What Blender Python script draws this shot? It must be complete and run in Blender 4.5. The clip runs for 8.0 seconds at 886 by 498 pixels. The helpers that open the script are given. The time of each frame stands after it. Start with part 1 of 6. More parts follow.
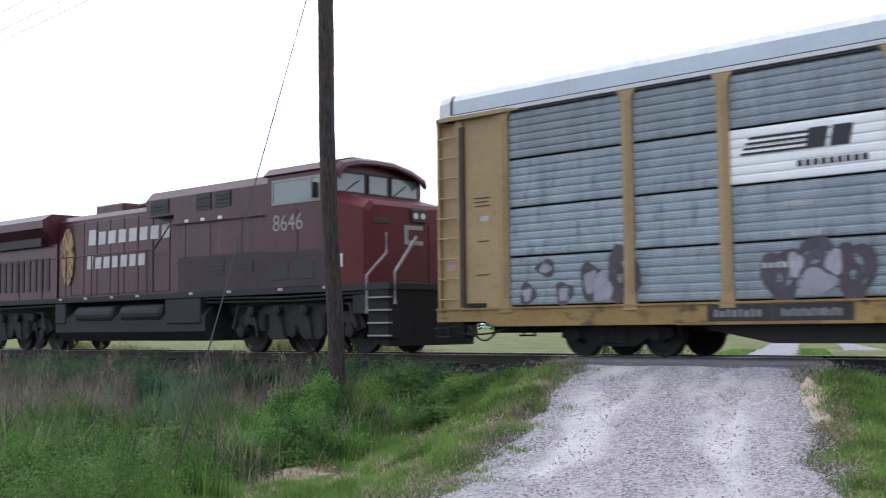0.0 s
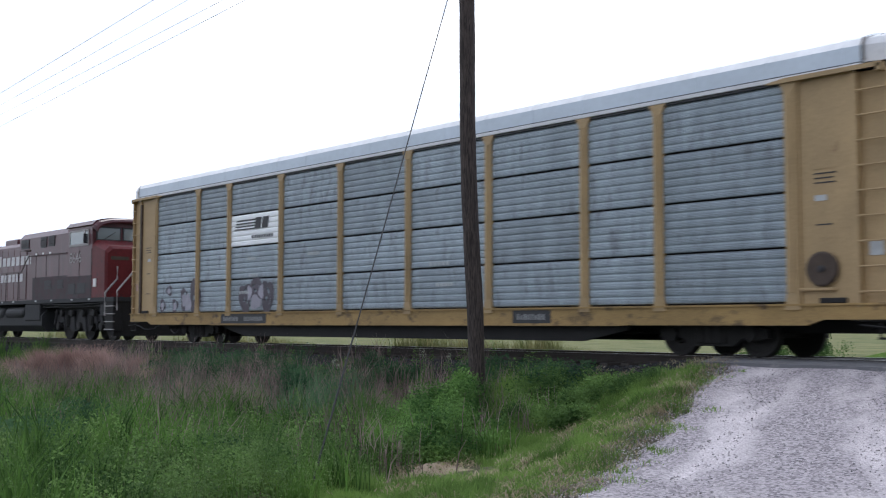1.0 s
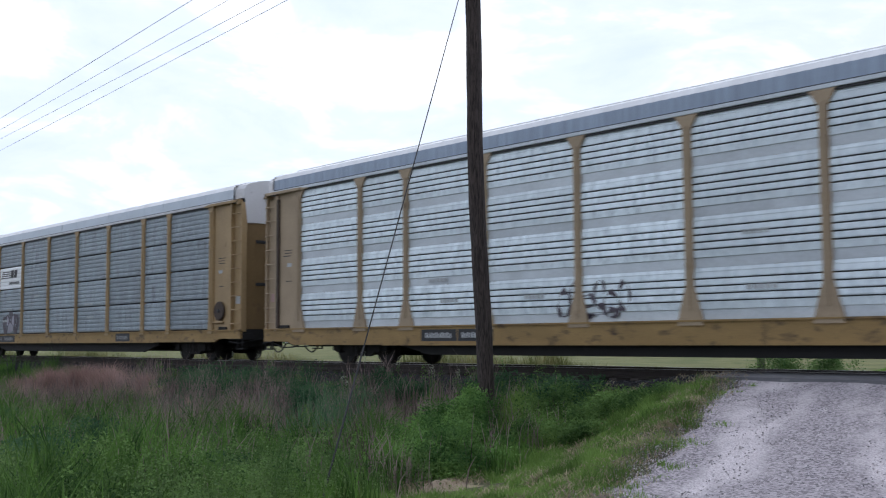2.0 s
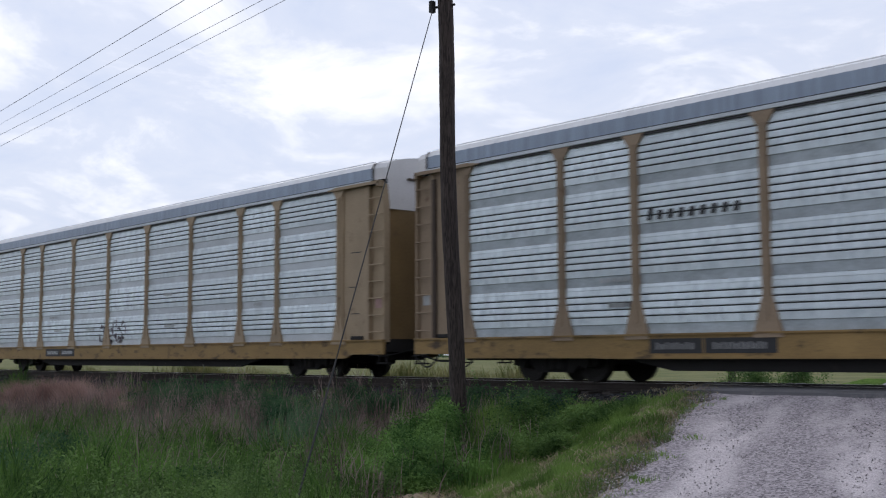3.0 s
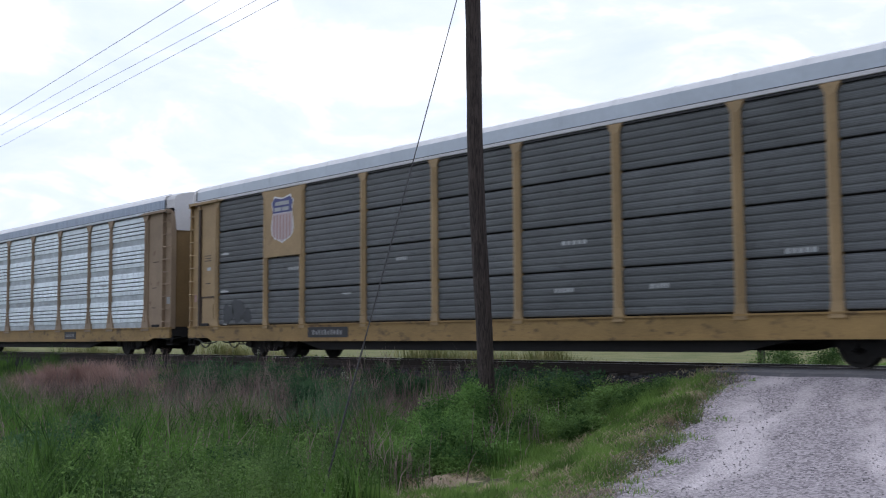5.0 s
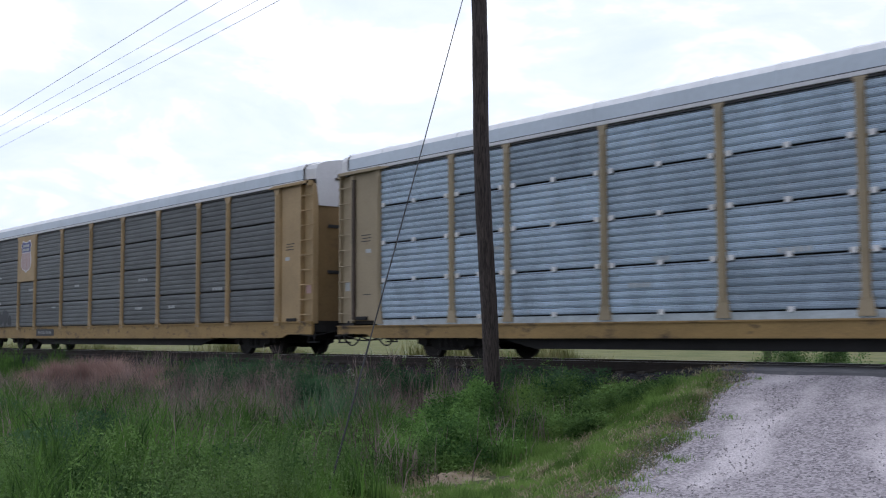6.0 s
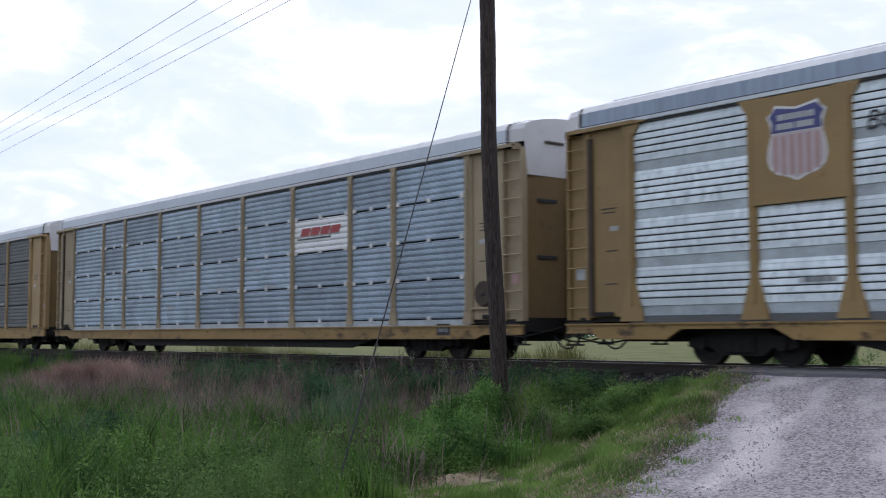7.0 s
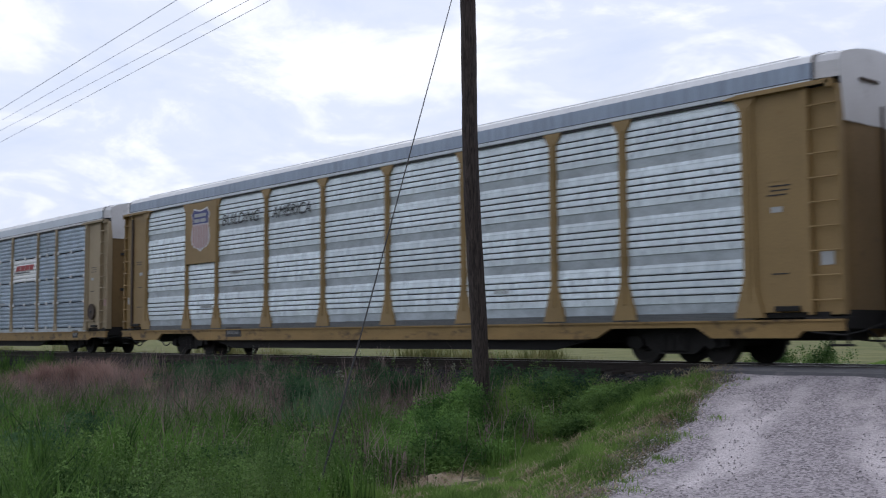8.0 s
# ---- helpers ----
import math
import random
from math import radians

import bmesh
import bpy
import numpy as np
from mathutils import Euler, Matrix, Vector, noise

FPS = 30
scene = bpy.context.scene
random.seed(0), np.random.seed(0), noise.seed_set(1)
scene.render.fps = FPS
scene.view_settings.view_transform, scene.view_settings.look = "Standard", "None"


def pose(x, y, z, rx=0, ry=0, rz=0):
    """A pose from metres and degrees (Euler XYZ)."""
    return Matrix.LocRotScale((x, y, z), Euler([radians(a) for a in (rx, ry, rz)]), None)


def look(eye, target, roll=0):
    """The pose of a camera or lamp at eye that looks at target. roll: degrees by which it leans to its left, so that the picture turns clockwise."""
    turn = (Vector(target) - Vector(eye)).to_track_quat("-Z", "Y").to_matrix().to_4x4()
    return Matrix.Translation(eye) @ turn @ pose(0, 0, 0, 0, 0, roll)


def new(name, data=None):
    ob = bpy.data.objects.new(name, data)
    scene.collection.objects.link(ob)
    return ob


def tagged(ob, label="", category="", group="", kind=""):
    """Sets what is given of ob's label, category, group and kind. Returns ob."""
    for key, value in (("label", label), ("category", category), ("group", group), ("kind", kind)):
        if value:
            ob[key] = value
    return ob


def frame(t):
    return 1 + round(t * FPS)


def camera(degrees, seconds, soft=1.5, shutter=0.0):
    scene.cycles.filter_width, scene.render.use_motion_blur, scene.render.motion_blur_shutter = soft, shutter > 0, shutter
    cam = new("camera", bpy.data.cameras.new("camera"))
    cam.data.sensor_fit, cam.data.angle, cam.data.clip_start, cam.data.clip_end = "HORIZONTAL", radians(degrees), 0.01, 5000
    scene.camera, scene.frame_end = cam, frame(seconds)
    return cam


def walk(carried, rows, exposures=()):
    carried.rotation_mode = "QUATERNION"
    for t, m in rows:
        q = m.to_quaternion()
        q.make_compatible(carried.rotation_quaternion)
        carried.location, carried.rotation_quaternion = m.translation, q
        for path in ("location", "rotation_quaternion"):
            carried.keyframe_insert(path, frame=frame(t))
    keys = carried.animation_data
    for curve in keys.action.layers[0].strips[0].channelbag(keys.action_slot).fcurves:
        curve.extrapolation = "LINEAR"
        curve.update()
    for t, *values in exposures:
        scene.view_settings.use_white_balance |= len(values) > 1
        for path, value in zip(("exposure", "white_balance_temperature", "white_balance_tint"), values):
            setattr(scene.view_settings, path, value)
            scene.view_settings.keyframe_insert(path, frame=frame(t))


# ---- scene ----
# ---------------------------------------------------------------- camera
EYE = (0.0, 0.0, 0.583)
cam = camera(42.97, 8.0, soft=1.15, shutter=0.15)
CAMERA_ROWS = [  # seconds, yaw, pitch, roll
    (0.0, 42.12, 3.98, 0.62), (0.25, 44.85, 3.41, 0.46), (0.5, 47.29, 3.19, 0.55), (1.0, 49.21, 3.88, -0.10), (1.5, 49.85, 4.43, 0.19),
    (3.0, 48.25, 5.37, 0.26), (3.5, 47.28, 5.34, -0.27), (4.0, 47.40, 4.67, 0.0), (4.5, 49.10, 4.73, 0.52),
    (6.0, 49.96, 4.34, 0.24), (6.5, 50.08, 4.47, 0.10), (7.0, 50.34, 4.40, 0.12), (7.5, 50.68, 4.36, 0.16),
    (8.0, 49.41, 4.40, 0.36)]
EXPOSURES = [  # seconds, exposure, white balance in kelvin, tint
    (0.0, 0.50, 6170, 10), (0.5, 0.45, 6190, 10), (1.0, 0.24, 6150, 11), (1.5, 0.08, 6010, 11), (3.0, -0.42, 6290, 13), (3.5, -0.47, 6290, 13),
    (4.0, -0.35, 6270, 13), (4.5, -0.13, 6170, 13), (6.0, -0.10, 6130, 13), (7.0, -0.16, 6160, 13), (8.0, -0.34, 6270, 13)]
walk(cam, [(t, pose(*EYE, 90 + p, r, y)) for t, y, p, r in CAMERA_ROWS], EXPOSURES)

# ---------------------------------------------------------------- sky and sun
SUN_AZ, SUN_EL = 150.0, 52.0     # azimuth from +x towards +y; behind the train, high under thin cloud


def build_world():
    w = bpy.data.worlds.new("overcast_sky")
    scene.world = w
    w.use_nodes = True
    nt = w.node_tree
    nt.nodes.clear()
    N, L = nt.nodes.new, nt.links.new
    out, bg = N("ShaderNodeOutputWorld"), N("ShaderNodeBackground")
    sky = N("ShaderNodeTexSky")
    sky.sky_type, sky.sun_disc = "NISHITA", False
    sky.sun_elevation, sky.sun_rotation = radians(SUN_EL), radians(90 - SUN_AZ)
    tc, sep = N("ShaderNodeTexCoord"), N("ShaderNodeSeparateXYZ")
    L(tc.outputs["Generated"], sep.inputs[0])
    add = N("ShaderNodeMath"); add.operation = "ADD"; add.inputs[1].default_value = 0.22
    mx = N("ShaderNodeMath"); mx.operation = "MAXIMUM"; mx.inputs[1].default_value = 0.0
    L(sep.outputs[2], mx.inputs[0]); L(mx.outputs[0], add.inputs[0])
    dx = N("ShaderNodeMath"); dx.operation = "DIVIDE"; L(sep.outputs[0], dx.inputs[0]); L(add.outputs[0], dx.inputs[1])
    dy = N("ShaderNodeMath"); dy.operation = "DIVIDE"; L(sep.outputs[1], dy.inputs[0]); L(add.outputs[0], dy.inputs[1])
    com = N("ShaderNodeCombineXYZ"); L(dx.outputs[0], com.inputs[0]); L(dy.outputs[0], com.inputs[1])
    n1 = N("ShaderNodeTexNoise"); n1.inputs["Scale"].default_value = 2.6; n1.inputs["Detail"].default_value = 7
    n1.inputs["Roughness"].default_value = 0.6; n1.inputs["Distortion"].default_value = 0.4
    L(com.outputs[0], n1.inputs["Vector"])
    ramp = N("ShaderNodeValToRGB")
    e = ramp.color_ramp.elements
    e[0].position, e[0].color = 0.33, (0.74, 0.815, 0.97, 1)
    e[1].position, e[1].color = 0.64, (1.22, 1.22, 1.23, 1)
    m = ramp.color_ramp.elements.new(0.48); m.color = (0.83, 0.885, 1.0, 1)
    L(n1.outputs[0], ramp.inputs[0])
    sc = N("ShaderNodeVectorMath"); sc.operation = "SCALE"; sc.inputs["Scale"].default_value = 0.10
    L(sky.outputs[0], sc.inputs[0])
    mix = N("ShaderNodeMix"); mix.data_type = "RGBA"; mix.inputs["Factor"].default_value = 0.9
    L(sc.outputs[0], mix.inputs["A"]); L(ramp.outputs[0], mix.inputs["B"])
    L(mix.outputs["Result"], bg.inputs[0])
    # thin cloud is brighter towards the hidden sun
    dot = N("ShaderNodeVectorMath"); dot.operation = "DOT_PRODUCT"
    ca, ce = radians(SUN_AZ), radians(SUN_EL)
    dot.inputs[1].default_value = (math.cos(ca) * math.cos(ce), math.sin(ca) * math.cos(ce), math.sin(ce))
    L(tc.outputs["Generated"], dot.inputs[0])
    grad = N("ShaderNodeMapRange"); grad.inputs["From Min"].default_value, grad.inputs["From Max"].default_value = -0.5, 0.75
    grad.inputs["To Min"].default_value, grad.inputs["To Max"].default_value = 0.66, 1.26
    L(dot.outputs["Value"], grad.inputs["Value"]); L(grad.outputs[0], bg.inputs[1])
    L(bg.outputs[0], out.inputs[0])
    sun = bpy.data.lights.new("sun", "SUN")
    sun.energy, sun.angle, sun.color = 0.5, radians(14), (1.0, 0.96, 0.9)
    ob = new("sun", sun)
    a, el = radians(SUN_AZ), radians(SUN_EL)
    ob.matrix_world = look((0, 0, 0), (-math.cos(a) * math.cos(el), -math.sin(a) * math.cos(el), -math.sin(el)))


build_world()

# ---------------------------------------------------------------- materials


def mat(name, col, rough=0.6, metal=0.0, var=0.25, scale=1.2, fine=30.0, bump=0.15, rnd=0.1,
        dirt_or_sheen=None, dirt_or_sheen_at=0.55, stretch=(1, 1, 1), spec=0.5, holes=0.0):
    """Two scales of noise over a base colour, an optional stain or painted sheen of its own shape, and fine relief."""
    m = bpy.data.materials.new(name)
    m.use_nodes = True
    nt = m.node_tree
    N, L = nt.nodes.new, nt.links.new
    b = nt.nodes["Principled BSDF"]
    b.inputs["Roughness"].default_value, b.inputs["Metallic"].default_value = rough, metal
    b.inputs["Specular IOR Level"].default_value = spec
    tc, info = N("ShaderNodeTexCoord"), N("ShaderNodeObjectInfo")
    mp = N("ShaderNodeMapping"); mp.inputs["Scale"].default_value = stretch
    off = N("ShaderNodeVectorMath"); off.operation = "SCALE"; off.inputs[0].default_value = (37, 23, 51)
    L(info.outputs["Random"], off.inputs["Scale"])
    L(tc.outputs["Object"], mp.inputs["Vector"]); L(off.outputs[0], mp.inputs["Location"])
    n1 = N("ShaderNodeTexNoise"); n1.inputs["Scale"].default_value = scale; n1.inputs["Detail"].default_value = 5
    n2 = N("ShaderNodeTexNoise"); n2.inputs["Scale"].default_value = fine; n2.inputs["Detail"].default_value = 3
    L(mp.outputs[0], n1.inputs["Vector"]); L(mp.outputs[0], n2.inputs["Vector"])
    add = N("ShaderNodeMath"); add.operation = "MULTIPLY_ADD"; add.inputs[1].default_value = 0.6
    L(n1.outputs[0], add.inputs[0])
    f2 = N("ShaderNodeMath"); f2.operation = "MULTIPLY"; f2.inputs[1].default_value = 0.4
    L(n2.outputs[0], f2.inputs[0]); L(f2.outputs[0], add.inputs[2])
    mr = N("ShaderNodeMapRange"); mr.inputs["From Min"].default_value, mr.inputs["From Max"].default_value = 0.3, 0.7
    mr.inputs["To Min"].default_value, mr.inputs["To Max"].default_value = 1 - var, 1 + var
    L(add.outputs[0], mr.inputs["Value"])
    rr = N("ShaderNodeMapRange"); rr.inputs["To Min"].default_value, rr.inputs["To Max"].default_value = 1 - rnd, 1 + rnd
    L(info.outputs["Random"], rr.inputs["Value"])
    mul = N("ShaderNodeMath"); mul.operation = "MULTIPLY"; L(mr.outputs[0], mul.inputs[0]); L(rr.outputs[0], mul.inputs[1])
    c = N("ShaderNodeVectorMath"); c.operation = "SCALE"; c.inputs[0].default_value = col[:3]
    L(mul.outputs[0], c.inputs["Scale"])
    last = c.outputs[0]
    if dirt_or_sheen:
        n3 = N("ShaderNodeTexNoise"); n3.inputs["Scale"].default_value = scale * 2.3; n3.inputs["Detail"].default_value = 8
        n3.inputs["Roughness"].default_value = 0.65
        L(mp.outputs[0], n3.inputs["Vector"])
        r3 = N("ShaderNodeMapRange"); r3.inputs["From Min"].default_value, r3.inputs["From Max"].default_value = dirt_or_sheen_at, dirt_or_sheen_at + 0.14
        L(n3.outputs[0], r3.inputs["Value"])
        mx = N("ShaderNodeMix"); mx.data_type = "RGBA"
        mx.inputs["B"].default_value = (*dirt_or_sheen[:3], 1)
        L(r3.outputs[0], mx.inputs["Factor"]); L(last, mx.inputs["A"])
        last = mx.outputs["Result"]
    if holes:
        # rows of small punched holes, 3 cm apart
        vo = N("ShaderNodeTexVoronoi"); vo.inputs["Scale"].default_value = 33; vo.inputs["Randomness"].default_value = 0.25
        L(tc.outputs["Object"], vo.inputs["Vector"])
        hr = N("ShaderNodeMapRange"); hr.inputs["From Min"].default_value, hr.inputs["From Max"].default_value = 0.22, 0.42
        hr.inputs["To Min"].default_value, hr.inputs["To Max"].default_value = 1 - holes, 1.0
        L(vo.outputs["Distance"], hr.inputs["Value"])
        hs = N("ShaderNodeVectorMath"); hs.operation = "SCALE"
        L(last, hs.inputs[0]); L(hr.outputs[0], hs.inputs["Scale"])
        last = hs.outputs[0]
    L(last, b.inputs["Base Color"])
    if bump:
        bp = N("ShaderNodeBump"); bp.inputs["Strength"].default_value = bump; bp.inputs["Distance"].default_value = 0.02
        L(n2.outputs[0], bp.inputs["Height"]); L(bp.outputs[0], b.inputs["Normal"])
    return m


GALV_BLUE = mat("weathered_galvanized_steel", (0.30, 0.352, 0.395), 0.5, 0.25, 0.26, 0.9, 14, 0.08, 0.15,
                dirt_or_sheen=(0.20, 0.22, 0.245), dirt_or_sheen_at=0.53, stretch=(3.0, 1, 0.8), holes=0.55)
GALV_SLATE = mat("blue_galvanized_steel", (0.37, 0.46, 0.56), 0.5, 0.25, 0.30, 0.9, 14, 0.08, 0.20,
                 dirt_or_sheen=(0.46, 0.52, 0.60), dirt_or_sheen_at=0.58, stretch=(1.6, 1, 1.2), holes=0.5)
# wide tone spread from panel to panel imitates uneven sky glare
GALV_BRIGHT = mat("bright_galvanized_steel", (0.69, 0.775, 0.82), 0.42, 0.2, 0.2, 1.0, 20, 0.06, 0.13,
                  dirt_or_sheen=(0.52, 0.60, 0.65), dirt_or_sheen_at=0.50, stretch=(4.0, 1, 1.6))
# pale roof trim; on car B's bands this paleness stands for reflected cloud
GALV_SEAM = mat("cloud_sheen_band_and_pale_trim", (0.56, 0.61, 0.65), 0.5, 0.2, 0.2, 1.0, 22, 0.08, 0.12)
GALV_BAND = mat("dull_galvanized_band", (0.42, 0.475, 0.51), 0.6, 0.15, 0.3, 2.5, 22, 0.08, 0.08)
# shade in slat gaps and seams as a dark colour; also graffiti grey
GROOVE = mat("gap_shade_and_graffiti_grey", (0.06, 0.065, 0.07), 0.8, 0, 0.3, 3, 30, 0.1, 0.1)
SLATE = mat("dark_grey_painted_steel", (0.122, 0.132, 0.138), 0.6, 0.1, 0.25, 0.9, 14, 0.08, 0.12,
            dirt_or_sheen=(0.06, 0.065, 0.07), dirt_or_sheen_at=0.60, stretch=(1, 1, 2), holes=0.5)
YELLOW = mat("faded_yellow_paint", (0.355, 0.248, 0.125), 0.6, 0, 0.26, 0.8, 25, 0.08, 0.06, dirt_or_sheen=(0.20, 0.12, 0.06), dirt_or_sheen_at=0.63)
SILL = mat("weathered_sill_paint", (0.30, 0.195, 0.072), 0.7, 0, 0.3, 0.9, 22, 0.1, 0.06, dirt_or_sheen=(0.075, 0.05, 0.032), dirt_or_sheen_at=0.54, stretch=(1, 1, 2))
TAN = mat("sun_bleached_tan_paint", (0.34, 0.275, 0.18), 0.65, 0, 0.18, 1.0, 25, 0.08, 0.06, dirt_or_sheen=(0.22, 0.14, 0.08), dirt_or_sheen_at=0.63)
BUFF = mat("dusty_buff_paint", (0.37, 0.285, 0.19), 0.7, 0, 0.2, 1.0, 25, 0.08, 0.06, dirt_or_sheen=(0.2, 0.14, 0.09), dirt_or_sheen_at=0.6)
RUSTED = mat("rust_brown_paint", (0.30, 0.225, 0.155), 0.75, 0, 0.22, 1.2, 25, 0.1, 0.06, dirt_or_sheen=(0.15, 0.085, 0.055), dirt_or_sheen_at=0.6)
OCHRE = mat("bright_ochre_paint", (0.29, 0.195, 0.080), 0.6, 0, 0.18, 1.0, 25, 0.08, 0.06, dirt_or_sheen=(0.22, 0.12, 0.04), dirt_or_sheen_at=0.64)
END_DARK = mat("dusty_brown_door_paint", (0.215, 0.14, 0.06), 0.7, 0, 0.2, 0.9, 20, 0.08, 0.06, dirt_or_sheen=(0.14, 0.09, 0.05), dirt_or_sheen_at=0.6)
ROOF_PALE = mat("pale_galvanized_roof", (0.48, 0.54, 0.61), 0.38, 0.15, 0.1, 0.6, 10, 0.05, 0.04)
ROOF_BLUE = mat("blue_grey_galvanized_roof", (0.275, 0.335, 0.425), 0.42, 0.3, 0.30, 0.9, 9, 0.06, 0.04, stretch=(15, 1, 0.30))
# sky sheen on the upper roof is put into this white base colour
ROOF_TOP = mat("sky_sheen_weathered_roof_sheet", (0.72, 0.73, 0.75), 0.4, 0.1, 0.12, 0.7, 9, 0.05, 0.04, dirt_or_sheen=(0.50, 0.50, 0.53), dirt_or_sheen_at=0.64, stretch=(4, 1, 1))
GABLE = mat("chalky_white_gable_paint", (0.66, 0.66, 0.68), 0.6, 0, 0.1, 1.2, 20, 0.05, 0.04, dirt_or_sheen=(0.40, 0.39, 0.40), dirt_or_sheen_at=0.63)
BLACK = mat("sooty_black_steel", (0.012, 0.0115, 0.012), 0.85, 0.0, 0.35, 2, 30, 0.2, 0.1, dirt_or_sheen=(0.025, 0.02, 0.018), dirt_or_sheen_at=0.6)
TRUCK = mat("grimy_cast_steel", (0.015, 0.014, 0.014), 0.8, 0.1, 0.35, 3, 40, 0.25, 0.1, dirt_or_sheen=(0.034, 0.028, 0.025), dirt_or_sheen_at=0.58)
WHEEL = mat("worn_wheel_steel", (0.02, 0.018, 0.017), 0.7, 0.2, 0.3, 4, 40, 0.15, 0.1)
RAIL_STEEL = mat("rusty_rail_steel", (0.045, 0.036, 0.032), 0.8, 0.1, 0.25, 3, 40, 0.2, 0.05)
RAIL_TOP = mat("polished_rail_head", (0.45, 0.44, 0.43), 0.28, 0.9, 0.1, 3, 40, 0.05, 0.05)
STENCIL_BLACK = mat("black_stencil_paint", (0.025, 0.026, 0.03), 0.6, 0, 0.2, 3, 30, 0.05, 0.05)
BRAKE = mat("grease_stained_brown_steel", (0.06, 0.042, 0.032), 0.8, 0, 0.3, 4, 30, 0.1, 0.05)
WHITE = mat("chalky_white_paint", (0.72, 0.72, 0.72), 0.6, 0, 0.08, 2, 30, 0.05, 0.03, dirt_or_sheen=(0.5, 0.5, 0.5), dirt_or_sheen_at=0.62)
EMBLEM_WHITE = mat("glossy_white_enamel", (0.86, 0.88, 0.90), 0.4, 0, 0.06, 2, 30, 0.04, 0.02)
FAINT = mat("faded_grey_lettering", (0.42, 0.44, 0.45), 0.6, 0, 0.2, 4, 30, 0.05, 0.05)
SHIELD_PALE = mat("pinkish_faded_white", (0.50, 0.44, 0.47), 0.6, 0, 0.12, 3, 30, 0.05, 0.03)
STENCIL_PALE = mat("worn_pale_stencil", (0.22, 0.225, 0.23), 0.7, 0, 0.3, 5, 30, 0.05, 0.1)
RED_INK = mat("faded_red_paint", (0.36, 0.055, 0.06), 0.6, 0, 0.2, 3, 30, 0.05, 0.05)
BLUE_INK = mat("faded_blue_paint", (0.075, 0.085, 0.24), 0.6, 0, 0.2, 3, 30, 0.05, 0.05)
PINK_INK = mat("washed_out_pink_paint", (0.42, 0.27, 0.25), 0.6, 0, 0.15, 3, 30, 0.05, 0.05)
PURPLE = mat("graffiti_plum_paint", (0.075, 0.062, 0.08), 0.6, 0, 0.3, 3, 30, 0.05, 0.1)
LILAC = mat("graffiti_lilac_paint", (0.33, 0.315, 0.37), 0.6, 0, 0.2, 3, 30, 0.05, 0.1)
# second colour paints vertical lavender highlights into the weathered maroon
LOCO_RED = mat("weathered_sheen_streaked_maroon", (0.064, 0.0125, 0.019), 0.34, 0, 0.45, 0.9, 18, 0.06, 0.05,
               dirt_or_sheen=(0.092, 0.036, 0.048), dirt_or_sheen_at=0.56, stretch=(2.0, 1, 0.30), spec=0.45)
LOCO_BRIGHT = mat("cleaner_red_paint", (0.105, 0.012, 0.015), 0.5, 0, 0.35, 1.2, 18, 0.05, 0.03, dirt_or_sheen=(0.06, 0.012, 0.016), dirt_or_sheen_at=0.55, spec=0.28)
LOCO_SOOT = mat("road_grime_over_maroon", (0.046, 0.024, 0.030), 0.7, 0, 0.35, 1.5, 22, 0.1, 0.05, dirt_or_sheen=(0.040, 0.034, 0.038), dirt_or_sheen_at=0.46)
LOCO_UNDER = mat("dusty_dark_grey_steel", (0.020, 0.021, 0.024), 0.75, 0.0, 0.25, 1.5, 25, 0.12, 0.05)
DARK_RAIL = mat("grimy_maroon_rail", (0.05, 0.025, 0.028), 0.6, 0, 0.15, 5, 30, 0.05, 0.05)
HANDRAIL = mat("grey_handrail_paint", (0.30, 0.28, 0.28), 0.6, 0, 0.15, 5, 30, 0.05, 0.05)
GOLD = mat("faded_gold_crest", (0.36, 0.25, 0.11), 0.6, 0, 0.35, 2.2, 20, 0.05, 0.05, dirt_or_sheen=(0.085, 0.02, 0.024), dirt_or_sheen_at=0.46, stretch=(1.6, 1, 0.8))
SILVER = mat("dulled_silver_lettering", (0.56, 0.55, 0.56), 0.6, 0, 0.15, 3, 30, 0.05, 0.05, dirt_or_sheen=(0.3, 0.25, 0.26), dirt_or_sheen_at=0.6)
DUSTY = mat("dust_coated_truck_steel", (0.028, 0.027, 0.029), 0.85, 0, 0.4, 3, 30, 0.2, 0.1, dirt_or_sheen=(0.022, 0.02, 0.02), dirt_or_sheen_at=0.52)
POLE_WOOD = mat("weathered_pole_wood", (0.066, 0.050, 0.046), 0.9, 0, 0.65, 6, 26, 1.0, 0.05, dirt_or_sheen=(0.018, 0.014, 0.013), dirt_or_sheen_at=0.47, stretch=(4, 4, 0.22))
TIE_WOOD = mat("creosoted_tie_wood", (0.04, 0.034, 0.03), 0.9, 0, 0.35, 4, 40, 0.4, 0.2)
WIRE = mat("oxidised_wire", (0.06, 0.06, 0.09), 0.6, 0.3, 0.1, 5, 30, 0.0, 0.05)
GUY = mat("dull_guy_strand", (0.022, 0.022, 0.024), 0.8, 0.0, 0.1, 5, 30, 0.0, 0.05)
ASPHALT = mat("worn_crossing_asphalt", (0.13, 0.13, 0.14), 0.9, 0, 0.2, 1.5, 60, 0.4, 0.05, dirt_or_sheen=(0.24, 0.23, 0.23), dirt_or_sheen_at=0.56)
GLASS = bpy.data.materials.new("cab_window_glass")
GLASS.use_nodes = True
_g = GLASS.node_tree.nodes["Principled BSDF"]
_g.inputs["Base Color"].default_value = (0.16, 0.20, 0.21, 1)
_g.inputs["Roughness"].default_value, _g.inputs["Metallic"].default_value = 0.06, 0.0
_g.inputs["Specular IOR Level"].default_value = 1.0

